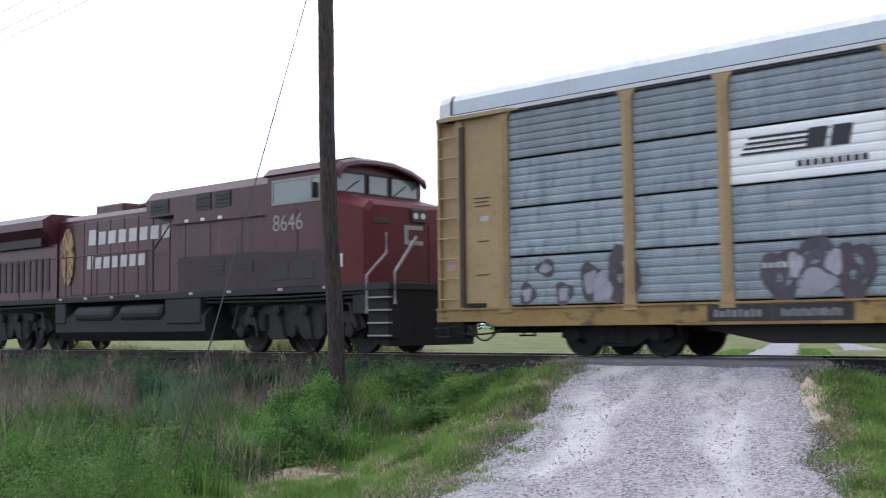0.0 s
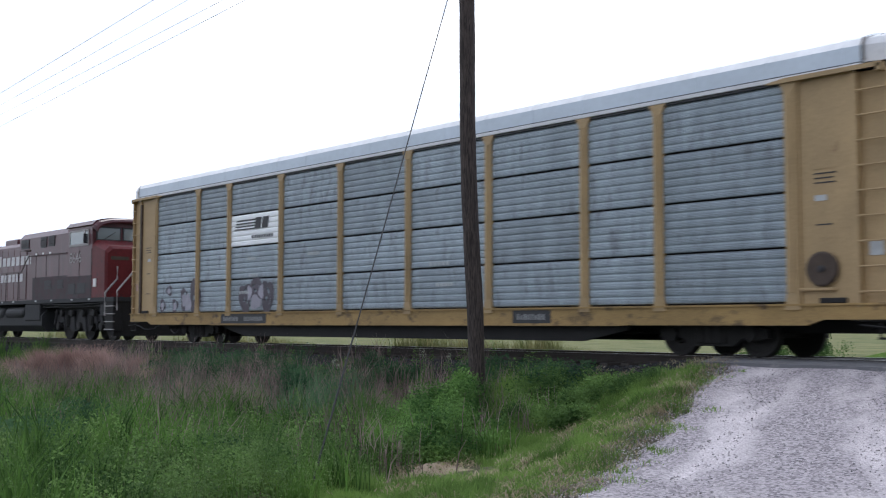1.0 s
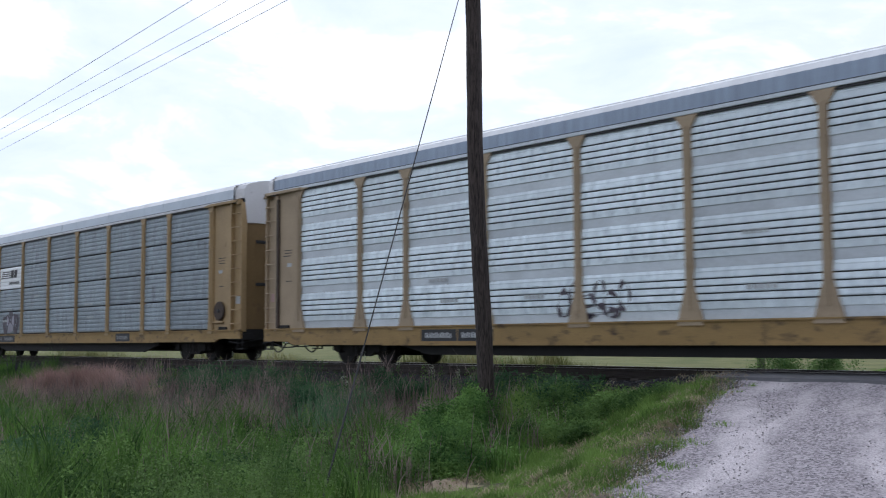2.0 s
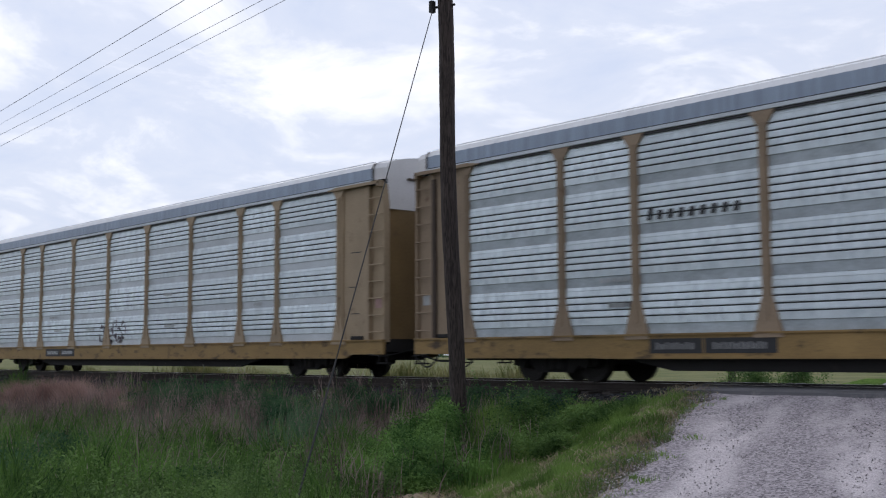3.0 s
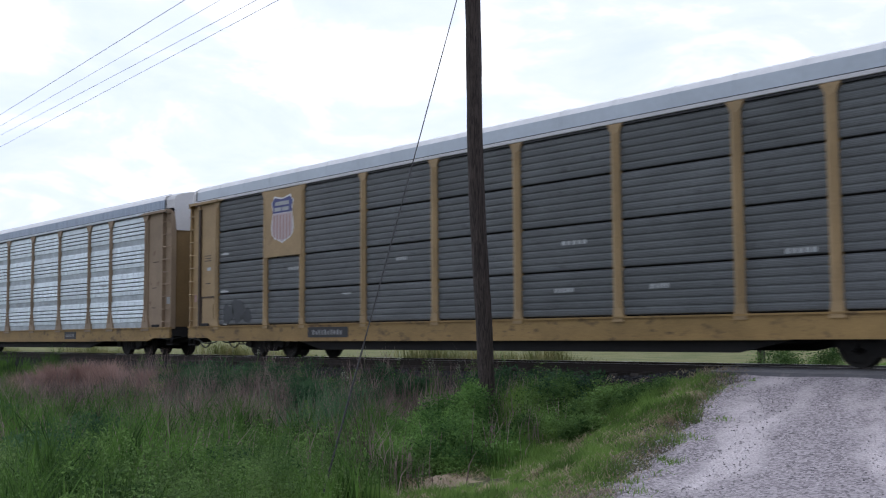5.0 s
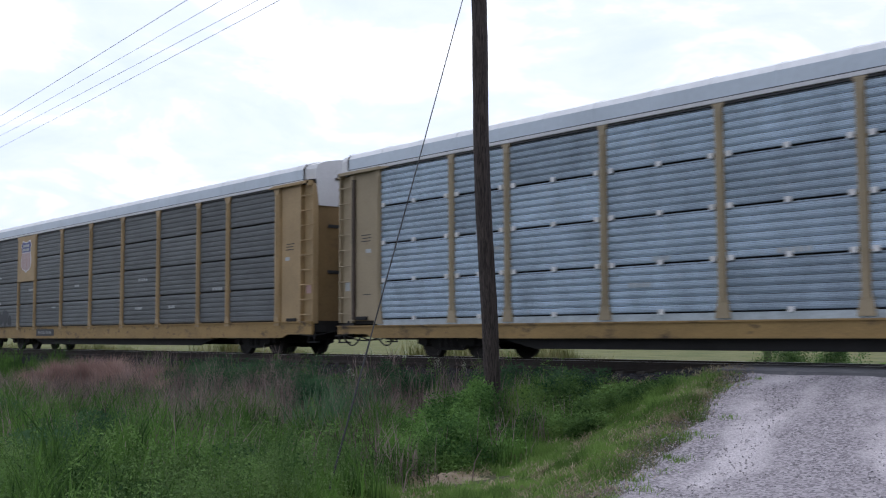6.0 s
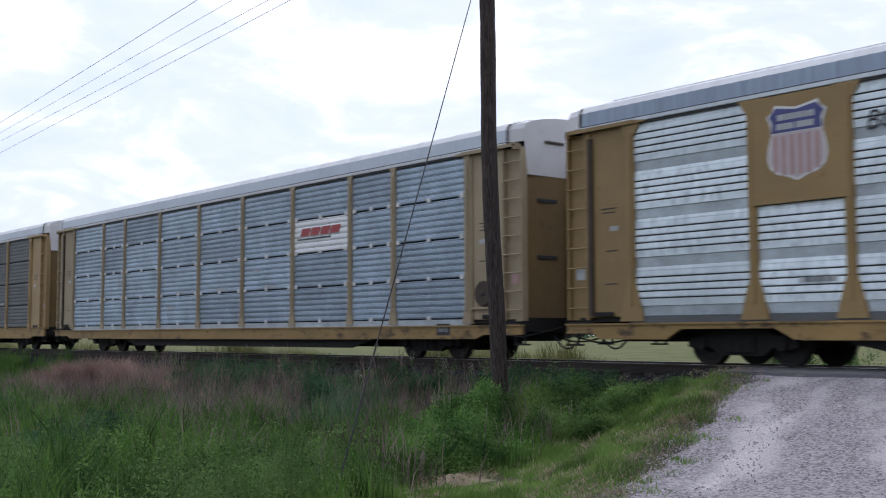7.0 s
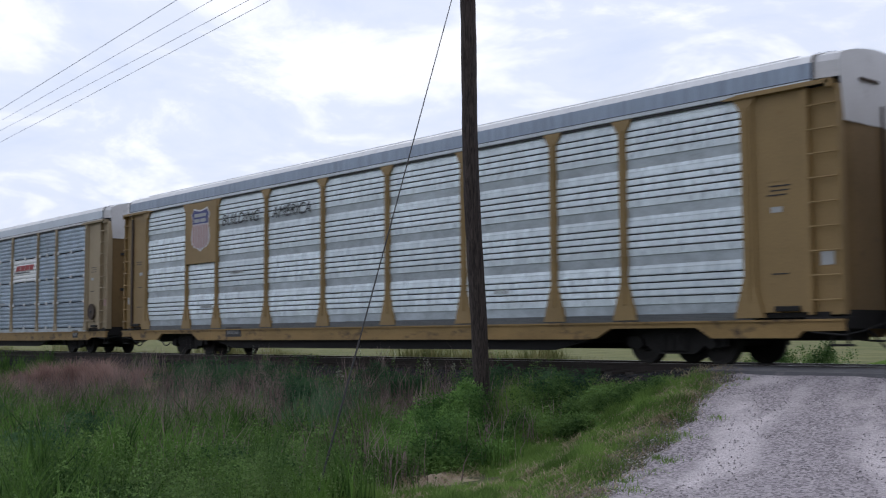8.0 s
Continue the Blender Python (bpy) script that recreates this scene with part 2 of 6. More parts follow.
# ---------------------------------------------------------------- mesh helpers


def part(name, bm, material, parent=None, label="", m=None):
    """Links a bmesh as one mesh object under a thing or a part."""
    me = bpy.data.meshes.new(name)
    bm.to_mesh(me)
    bm.free()
    for x in (material if isinstance(material, (list, tuple)) else [material]):
        me.materials.append(x)
    return piece(name, me, parent, m, label)


def piece(name, me, parent=None, m=None, label=""):
    ob = new(name, me)
    ob.parent = parent
    if m is not None:
        ob.matrix_basis = m
    return tagged(ob, label) if label else ob


def add_box(bm, x0, x1, y0, y1, z0, z1, bevel=0.0, mi=0):
    v = [bm.verts.new((x, y, z)) for x in (x0, x1) for y in (y0, y1) for z in (z0, z1)]
    fs = []
    for q in ((0, 1, 3, 2), (4, 6, 7, 5), (0, 4, 5, 1), (2, 3, 7, 6), (0, 2, 6, 4), (1, 5, 7, 3)):
        f = bm.faces.new([v[i] for i in q]); f.material_index = mi; fs.append(f)
    if bevel:
        es = list({e for f in fs for e in f.edges})
        bmesh.ops.bevel(bm, geom=es, offset=bevel, segments=1, affect="EDGES", profile=0.5)
    return bm


def boxes(rows, bevel=0.0):
    bm = bmesh.new()
    for r in rows:
        add_box(bm, *r, bevel=bevel)
    return bm


def add_tube(bm, pts, r, n=6, r_end=None):
    """A round bar through the points."""
    pts = [Vector(p) for p in pts]
    rings = []
    for i, p in enumerate(pts):
        d = (pts[min(i + 1, len(pts) - 1)] - pts[max(i - 1, 0)]).normalized()
        a = d.cross(Vector((0, 0, 1)))
        if a.length < 1e-3:
            a = d.cross(Vector((0, 1, 0)))
        a.normalize()
        b = d.cross(a)
        rad = r if r_end is None else r + (r_end - r) * i / (len(pts) - 1)
        rings.append([bm.verts.new(p + (a * math.cos(2 * math.pi * k / n) + b * math.sin(2 * math.pi * k / n)) * rad) for k in range(n)])
    for r0, r1 in zip(rings, rings[1:]):
        for k in range(n):
            bm.faces.new((r0[k], r0[(k + 1) % n], r1[(k + 1) % n], r1[k]))
    bm.faces.new(rings[0][::-1]); bm.faces.new(rings[-1])
    return bm


def add_prism(bm, outline, axis, a, b, mi=0):
    """An outline of pairs pushed out along an axis from a to b."""
    def at(p, q):
        return {"x": (q, p[0], p[1]), "y": (p[0], q, p[1]), "z": (p[0], p[1], q)}[axis]
    v0 = [bm.verts.new(at(p, a)) for p in outline]
    v1 = [bm.verts.new(at(p, b)) for p in outline]
    n = len(outline)
    fs = [bm.faces.new((v0[i], v0[(i + 1) % n], v1[(i + 1) % n], v1[i])) for i in range(n)]
    fs += [bm.faces.new(v0[::-1]), bm.faces.new(v1)]
    for f in fs:
        f.material_index = mi
    bmesh.ops.recalc_face_normals(bm, faces=fs)
    return bm


def lathe(profile, n=20, axis="y"):
    """A turned solid: pairs of (radius, place along the axis)."""
    bm = bmesh.new()
    rings = []
    for r, h in profile:
        ring = []
        for k in range(n):
            c, s = r * math.cos(2 * math.pi * k / n), r * math.sin(2 * math.pi * k / n)
            ring.append(bm.verts.new((c, h, s) if axis == "y" else ((h, c, s) if axis == "x" else (c, s, h))))
        rings.append(ring)
    for r0, r1 in zip(rings, rings[1:]):
        for k in range(n):
            bm.faces.new((r0[k], r0[(k + 1) % n], r1[(k + 1) % n], r1[k]))
    bm.faces.new(rings[0]); bm.faces.new(rings[-1])
    bmesh.ops.recalc_face_normals(bm, faces=bm.faces)
    return bm


CACHE = {}


def shared(key, make, material):
    """One mesh for all pieces of a kind."""
    if key not in CACHE:
        bm = make()
        me = bpy.data.meshes.new(key)
        bm.to_mesh(me)
        bm.free()
        for x in (material if isinstance(material, (list, tuple)) else [material]):
            me.materials.append(x)
        CACHE[key] = me
    return CACHE[key]


def smooth01(a, b, x):
    t = np.clip((x - a) / (b - a), 0, 1)
    return t * t * (3 - 2 * t)


# ---------------------------------------------------------------- ground, road and track
TRACK_Y = 18.875                       # centre line of the track, which runs along x
ROAD_YAW = 26.75
RD = (-math.sin(radians(ROAD_YAW)), math.cos(radians(ROAD_YAW)))
RN = (math.cos(radians(ROAD_YAW)), math.sin(radians(ROAD_YAW)))
ROAD_MID, ROAD_HALF = -1.15, 1.85


def wobble(x, y, s, seed=0.0):
    """A cheap sum of waves for uneven ground."""
    return (np.sin(x * s + seed) * np.cos(y * s * 1.3 + 2 * seed) + 0.6 * np.sin(x * s * 2.1 - y * s * 1.7 + 3 * seed)
            + 0.35 * np.sin(x * s * 4.3 + y * s * 3.9 + 5 * seed)) / 1.95


def terrain(x, y):
    x, y = np.asarray(x, float), np.asarray(y, float)
    q = TRACK_Y - y
    near = np.interp(q, [0, 1.7, 3, 4.5, 6.5, 9, 13, 30, 90], [-.22, -.26, -.55, -1.0, -1.35, -1.42, -1.2, -1.15, -1.3])
    far = np.interp(-q, [0, 1.7, 3, 4.5, 7, 12, 40, 90], [-.22, -.26, -.5, -.85, -1.15, -1.2, -1.5, -1.75])
    zg = np.where(q > 0, near, far)
    zg = zg + 0.06 * wobble(x, y, 0.9) * np.clip((np.abs(q) - 2.5) / 2, 0, 1)
    m = np.abs(q) / RD[1]
    zr = np.where(q > 0, np.interp(m, [0, 2.2, 10.5, 14, 200], [-.03, -.07, -.98, -1.04, -1.1]),
                  np.interp(m, [0, 2.2, 12, 40, 90], [-.03, -.07, -.8, -1.4, -1.75]))
    a = np.abs(x * RN[0] + y * RN[1] - ROAD_MID)
    w = 1 - smooth01(ROAD_HALF + 0.2, ROAD_HALF + 2.6, a)
    return zg * (1 - w) + zr * w


def grid_mesh(name, X, Y, Z):
    """A sheet from three arrays of one shape."""
    ny, nx = X.shape
    me = bpy.data.meshes.new(name)
    i = np.arange(ny * nx).reshape(ny, nx)
    f = np.stack([i[:-1, :-1], i[:-1, 1:], i[1:, 1:], i[1:, :-1]], -1).reshape(-1, 4)
    me.vertices.add(nx * ny)
    me.vertices.foreach_set("co", np.stack([X, Y, Z], -1).astype(np.float32).ravel())
    me.loops.add(f.size)
    me.loops.foreach_set("vertex_index", f.astype(np.int32).ravel())
    me.polygons.add(len(f))
    me.polygons.foreach_set("loop_start", np.arange(0, f.size, 4, dtype=np.int32))
    me.update(calc_edges=True)
    me.validate()
    me.polygons.foreach_set("use_smooth", np.ones(len(f), bool))
    return me


def ground_material():
    m = bpy.data.materials.new("meadow_soil_and_turf")
    m.use_nodes = True
    nt = m.node_tree
    N, L = nt.nodes.new, nt.links.new
    b = nt.nodes["Principled BSDF"]; b.inputs["Roughness"].default_value = 0.95
    b.inputs["Specular IOR Level"].default_value = 0.2
    tc = N("ShaderNodeTexCoord")

    def tex(s, d=6):
        n = N("ShaderNodeTexNoise"); n.inputs["Scale"].default_value = s; n.inputs["Detail"].default_value = d
        L(tc.outputs["Object"], n.inputs["Vector"]); return n

    def ramp(src, a, b2):
        r = N("ShaderNodeValToRGB"); r.color_ramp.elements[0].color, r.color_ramp.elements[1].color = (*a, 1), (*b2, 1)
        r.color_ramp.elements[0].position, r.color_ramp.elements[1].position = 0.38, 0.62
        L(src, r.inputs[0]); return r
    n1, n2, n3 = tex(0.25), tex(2.2), tex(26, 4)
    turf = ramp(n2.outputs[0], (0.04, 0.055, 0.018), (0.085, 0.11, 0.03))
    soil = ramp(n3.outputs[0], (0.075, 0.062, 0.046), (0.165, 0.135, 0.10))
    field = ramp(n1.outputs[0], (0.105, 0.125, 0.042), (0.185, 0.18, 0.075))
    mx = N("ShaderNodeMix"); mx.data_type = "RGBA"; L(n3.outputs[0], mx.inputs["Factor"])
    L(soil.outputs[0], mx.inputs["A"]); L(turf.outputs[0], mx.inputs["B"])
    # open fields beyond the right of way are paler
    sep = N("ShaderNodeSeparateXYZ"); L(tc.outputs["Object"], sep.inputs[0])
    mr = N("ShaderNodeMapRange"); mr.inputs["From Min"].default_value, mr.inputs["From Max"].default_value = 27, 40
    L(sep.outputs[1], mr.inputs["Value"])
    m2 = N("ShaderNodeMix"); m2.data_type = "RGBA"; L(mr.outputs[0], m2.inputs["Factor"])
    L(mx.outputs["Result"], m2.inputs["A"]); L(field.outputs[0], m2.inputs["B"])
    # dark ballast shoulder along the track, with the shadow below the rails in its colour
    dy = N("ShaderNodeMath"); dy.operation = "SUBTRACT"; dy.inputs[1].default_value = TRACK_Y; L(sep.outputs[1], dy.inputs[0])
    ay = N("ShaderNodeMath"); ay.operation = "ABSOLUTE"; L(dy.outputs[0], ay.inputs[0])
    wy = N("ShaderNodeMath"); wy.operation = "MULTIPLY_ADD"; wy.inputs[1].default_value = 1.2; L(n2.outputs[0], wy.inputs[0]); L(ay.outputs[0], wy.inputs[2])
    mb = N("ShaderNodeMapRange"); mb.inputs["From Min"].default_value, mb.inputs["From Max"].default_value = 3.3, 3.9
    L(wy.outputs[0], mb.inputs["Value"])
    ballast_shade = ramp(n3.outputs[0], (0.022, 0.021, 0.023), (0.05, 0.047, 0.048))
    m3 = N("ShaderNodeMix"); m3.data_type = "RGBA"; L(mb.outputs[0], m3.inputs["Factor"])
    L(ballast_shade.outputs[0], m3.inputs["A"]); L(m2.outputs["Result"], m3.inputs["B"])
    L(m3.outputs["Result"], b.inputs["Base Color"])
    bp = N("ShaderNodeBump"); bp.inputs["Strength"].default_value = 0.6; bp.inputs["Distance"].default_value = 0.05
    L(n3.outputs[0], bp.inputs["Height"]); L(bp.outputs[0], b.inputs["Normal"])
    return m


def gravel_material():
    m = bpy.data.materials.new("crushed_limestone_gravel")
    m.use_nodes = True
    nt = m.node_tree
    N, L = nt.nodes.new, nt.links.new
    b = nt.nodes["Principled BSDF"]; b.inputs["Roughness"].default_value = 0.95
    b.inputs["Specular IOR Level"].default_value = 0.25
    tc, sep = N("ShaderNodeTexCoord"), N("ShaderNodeSeparateXYZ")
    L(tc.outputs["Object"], sep.inputs[0])
    big = N("ShaderNodeTexNoise"); big.inputs["Scale"].default_value = 0.9; big.inputs["Detail"].default_value = 7
    mp = N("ShaderNodeMapping"); mp.inputs["Scale"].default_value = (1.6, 0.45, 1)
    L(tc.outputs["Object"], mp.inputs["Vector"]); L(mp.outputs[0], big.inputs["Vector"])
    grit = N("ShaderNodeTexVoronoi"); grit.inputs["Scale"].default_value = 34
    grit.inputs["Randomness"].default_value = 1
    L(tc.outputs["Object"], grit.inputs["Vector"])
    fine = N("ShaderNodeTexNoise"); fine.inputs["Scale"].default_value = 48; fine.inputs["Detail"].default_value = 4
    L(tc.outputs["Object"], fine.inputs["Vector"])
    # wheel tracks: packed, paler strips along the road, loose darker stone between
    wob = N("ShaderNodeMath"); wob.operation = "MULTIPLY_ADD"; wob.inputs[1].default_value = 0.9; wob.inputs[2].default_value = -0.45
    L(big.outputs[0], wob.inputs[0])
    ux = N("ShaderNodeMath"); ux.operation = "ADD"; L(sep.outputs[0], ux.inputs[0]); L(wob.outputs[0], ux.inputs[1])
    ab = N("ShaderNodeMath"); ab.operation = "ABSOLUTE"; L(ux.outputs[0], ab.inputs[0])
    ds = N("ShaderNodeMath"); ds.operation = "SUBTRACT"; ds.inputs[1].default_value = 0.82; L(ab.outputs[0], ds.inputs[0])
    ad = N("ShaderNodeMath"); ad.operation = "ABSOLUTE"; L(ds.outputs[0], ad.inputs[0])
    trk = N("ShaderNodeMapRange"); trk.inputs["From Min"].default_value, trk.inputs["From Max"].default_value = 0.74, 0.15
    L(ad.outputs[0], trk.inputs["Value"])
    loose = N("ShaderNodeValToRGB"); loose.color_ramp.elements[0].color, loose.color_ramp.elements[1].color = (0.10, 0.092, 0.10, 1), (0.42, 0.38, 0.405, 1)
    loose.color_ramp.elements[0].position, loose.color_ramp.elements[1].position = 0.1, 0.75
    L(grit.outputs["Color"], loose.inputs[0])
    pack = N("ShaderNodeValToRGB"); pack.color_ramp.elements[0].color, pack.color_ramp.elements[1].color = (0.37, 0.335, 0.35, 1), (0.68, 0.625, 0.645, 1)
    pack.color_ramp.elements[0].position, pack.color_ramp.elements[1].position = 0.35, 0.65
    L(fine.outputs[0], pack.inputs[0])
    fac = N("ShaderNodeMath"); fac.operation = "MULTIPLY"; L(trk.outputs[0], fac.inputs[0])
    br = N("ShaderNodeMapRange"); br.inputs["From Min"].default_value, br.inputs["From Max"].default_value = 0.42, 0.58
    br.inputs["To Min"].default_value = 0.12
    L(big.outputs[0], br.inputs["Value"]); L(br.outputs[0], fac.inputs[1])
    mx = N("ShaderNodeMix"); mx.data_type = "RGBA"; L(fac.outputs[0], mx.inputs["Factor"])
    L(loose.outputs[0], mx.inputs["A"]); L(pack.outputs[0], mx.inputs["B"])
    L(mx.outputs["Result"], b.inputs["Base Color"])
    bp = N("ShaderNodeBump"); bp.inputs["Strength"].default_value = 0.55; bp.inputs["Distance"].default_value = 0.02
    L(grit.outputs["Distance"], bp.inputs["Height"]); L(bp.outputs[0], b.inputs["Normal"])
    return m


GRAVEL = gravel_material()
FAR_GRAVEL = mat("grey_packed_gravel", (0.25, 0.238, 0.262), 0.95, 0, 0.2, 0.8, 30, 0.3, 0.0, dirt_or_sheen=(0.33, 0.31, 0.335), dirt_or_sheen_at=0.55, stretch=(2.0, 0.25, 1))


def stretch_axis(dense0, dense1, step, far):
    core = np.arange(dense0, dense1, step)
    k = np.geomspace(step, far, 34)
    return np.concatenate([dense0 - k[::-1], core, dense1 + k])


def build_ground():
    xs, ys = stretch_axis(-62, 16, 0.4, 3500), stretch_axis(-6, 34, 0.4, 3500)
    X, Y = np.meshgrid(xs, ys)
    Z = terrain(X, Y)
    a = np.abs(X * RN[0] + Y * RN[1] - ROAD_MID)
    Z = Z - 0.06 * (1 - smooth01(ROAD_HALF - 0.75, ROAD_HALF + 0.05, a))
    ob = new("ground", grid_mesh("ground", X, Y, Z))
    ob.data.materials.append(ground_material())
    tagged(ob, "grassy right of way and open fields to the horizon", "ground", kind="structure")
    # the gravel road, one strip that climbs over the track
    rng = np.random.default_rng(4)
    s = np.concatenate([np.arange(-30, 40, 0.25), np.arange(40, 400, 4.0)])
    t = np.linspace(-1, 1, 21)
    T, S = np.meshgrid(t, s)
    edge = ROAD_HALF + (0.20 * wobble(S, T, 1.1, 1.0) + 0.13 * wobble(S, T, 3.7, 2.0)) * smooth01(0.6, 0.95, np.abs(T)) + 0.035 * rng.standard_normal(S.shape) * (np.abs(T) > 0.9)
    U = T * edge * (1 - 0.16 * smooth01(24, 32, S))
    U = U + 0.30 * smooth01(24, 34, S) + 0.040 * np.clip(S - 26, 0, None)      # beyond the track the road bears a little to the right
    wx, wy = (ROAD_MID + U) * RN[0] + S * RD[0], (ROAD_MID + U) * RN[1] + S * RD[1]
    Z = terrain(wx, wy) + 0.02 + 0.15 * smooth01(34, 60, S) + 0.015 * wobble(U, S, 2.3, 2.0) - 0.05 * (np.abs(T) > 0.99)
    rut = -0.025 * np.exp(-((np.abs(T * ROAD_HALF) - 0.82) / 0.3) ** 2)
    Z = Z + rut
    me = grid_mesh("road", U, S, Z)
    ob = new("road", me)
    ob.matrix_basis = pose(ROAD_MID * RN[0], ROAD_MID * RN[1], 0, 0, 0, ROAD_YAW)
    me.materials.append(GRAVEL)
    me.materials.append(FAR_GRAVEL)
    for p in me.polygons:
        p.material_index = int(p.center.y > 25)
    tagged(ob, "pale crushed limestone gravel road with packed wheel tracks", "road", kind="structure")
    # dark asphalt apron along the rails
    bm = bmesh.new()
    for y0, y1 in ((TRACK_Y - 2.35, TRACK_Y - 0.82), (TRACK_Y - 0.64, TRACK_Y + 0.64), (TRACK_Y + 0.82, TRACK_Y + 2.35)):
        def u_at(y, off):
            return (ROAD_MID + off - y * RN[1]) / RN[0]
        pts = [(u_at(y0, -2.3), y0), (u_at(y0, 2.3), y0), (u_at(y1, 2.3), y1), (u_at(y1, -2.3), y1)]
        v0 = [bm.verts.new((x, y, -0.3)) for x, y in pts]
        v1 = [bm.verts.new((x, y, -0.012 if abs(y - TRACK_Y) < 2 else -0.05)) for x, y in pts]
        bm.faces.new(v1)
        for i in range(4):
            bm.faces.new((v0[i], v0[(i + 1) % 4], v1[(i + 1) % 4], v1[i]))
    part("road_crossing", bm, ASPHALT)
    tagged(bpy.data.objects["road_crossing"], "worn dark asphalt crossing surface between the rails", "road", kind="structure")
    # a pale farm lane far beyond the track
    bm = bmesh.new()
    prev = None
    for i in range(13):
        k = i / 12
        d = 98 + 60 * k
        px, py = -d * math.sin(radians(21.7 + 1.5 * k)), d * math.cos(radians(21.7 + 1.5 * k))
        w = 1.3 * (1 - k) + 0.25
        z = float(terrain(px, py)) + 0.05
        row = [bm.verts.new((px - w * RN[0], py - w * RN[1], z)), bm.verts.new((px + w * RN[0], py + w * RN[1], z))]
        if prev:
            bm.faces.new((prev[0], prev[1], row[1], row[0]))
        prev = row
    tagged(part("farm_lane", bm, GRAVEL), "pale gravel farm lane across the field", "lane", kind="structure")


def build_track():
    tr = tagged(new("railway_track"), "single railway track with rusty rails on dark ballast", "railway track", kind="structure")
    tr.location = (0, TRACK_Y, 0)
    prof = [(-.075, -.172), (.075, -.172), (.07, -.155), (.012, -.135), (.012, -.05), (.036, -.04), (.036, -.006), (.03, 0), (-.03, 0), (-.036, -.006), (-.036, -.04), (-.012, -.05), (-.012, -.135), (-.07, -.155)]
    for side in (-1, 1):
        bm = add_prism(bmesh.new(), [(p[0] + side * 0.753, p[1]) for p in prof], "x", -600, 400)
        rail = part("rail", bm, RAIL_STEEL, tr)
        bm = boxes([(-600, 400, side * .753 - .028, side * .753 + .028, -.002, .0035)])
        part("rail_head", bm, RAIL_TOP, rail, "polished running surface of the rail")
    tie = shared("tie", lambda: boxes([(-.11, .11, -1.3, 1.3, -.34, -.165)], 0.015), TIE_WOOD)
    rng = random.Random(3)
    for i in range(150):
        piece("tie", tie, tr, pose(-62 + i * 0.53 + rng.uniform(-.03, .03), rng.uniform(-.05, .05), rng.uniform(-.01, .004), 0, 0, rng.uniform(-1.2, 1.2)))


build_ground()
build_track()
# ---------------------------------------------------------------- automobile rack cars
SPEED, CAR_PITCH, FIRST = 20.887, 29.05, -1.98
BODY = 13.87                       # half length over the end posts
POSTS = (-12.04, -9.145, -7.215, -4.32, -1.43, 1.43, 4.32, 7.215, 9.145, 12.04)
ROW0, ROW_H = 0.97, 0.97


def panel_mesh(style, w):
    """One corrugated steel screen panel, centred in x, its foot at z 0, its face towards -y."""
    bm = bmesh.new()
    prof = []                       # (z, y, material of the strip above)
    if style == "louver":
        prof += [(0.0, 0.0, 1), (0.185, 0.0, 1), (0.195, -0.02, 0), (0.33, -0.024, 0)]
        for i in range(4):
            z = 0.335 + 0.138 * i
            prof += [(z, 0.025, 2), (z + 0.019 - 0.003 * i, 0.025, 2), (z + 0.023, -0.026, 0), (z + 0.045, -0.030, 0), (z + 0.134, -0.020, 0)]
        prof += [(0.90, -0.022, 0), (0.965, -0.006, 0)]
    else:
        k = 6
        step = 0.92 / k
        # recessed foot takes near-black, so the row joint's shade is in the colour
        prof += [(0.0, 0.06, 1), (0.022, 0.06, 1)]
        z = 0.028
        for i in range(k):
            if style == "shallow":
                prof += [(z, -0.008, 0), (z + step * .12, -0.024, 0), (z + step * .40, -0.028, 0), (z + step * .78, -0.025, 0), (z + step * .88, -0.009, 0)]
                z += step
                continue
            # narrow strip in the dark groove colour paints the shadow line under each rib
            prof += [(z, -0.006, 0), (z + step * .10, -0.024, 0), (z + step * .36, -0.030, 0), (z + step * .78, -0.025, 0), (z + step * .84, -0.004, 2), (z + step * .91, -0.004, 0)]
            z += step
        prof += [(0.962, 0.012, 0)]
    row = []
    for z, y, mi in prof:
        row.append((bm.verts.new((-w / 2, y, z)), bm.verts.new((w / 2, y, z)), mi))
    for a, b in zip(row, row[1:]):
        f = bm.faces.new((a[0], a[1], b[1], b[0])); f.material_index = a[2]
    return bm


def post_mesh(style):
    """An outer rack post, with gussets at its head and foot."""
    z0, z1, w = 0.86, 4.88, 0.085
    if style == "flared":
        out = [(-.30, z0), (.30, z0), (.15, z0 + .55), (w, z0 + .75), (w, z1 - .28), (.26, z1), (-.26, z1), (-w, z1 - .28), (-w, z0 + .75), (-.15, z0 + .55)]
    elif style == "slim":
        out = [(-.17, z0), (.17, z0), (.085, z0 + .4), (.085, z1 - .1), (.14, z1), (-.14, z1), (-.085, z1 - .1), (-.085, z0 + .4)]
    else:
        out = [(-.15, z0), (.15, z0), (w + .02, z0 + .3), (w + .02, z1 - .18), (.20, z1), (-.20, z1), (-w - .02, z1 - .18), (-w - .02, z0 + .3)]
    bm = add_prism(bmesh.new(), out, "y", -0.075, 0.02)
    # a raised web down the middle
    add_box(bm, -0.028, 0.028, -0.10, -0.074, z0 + .3, z1 - .2)
    return bm


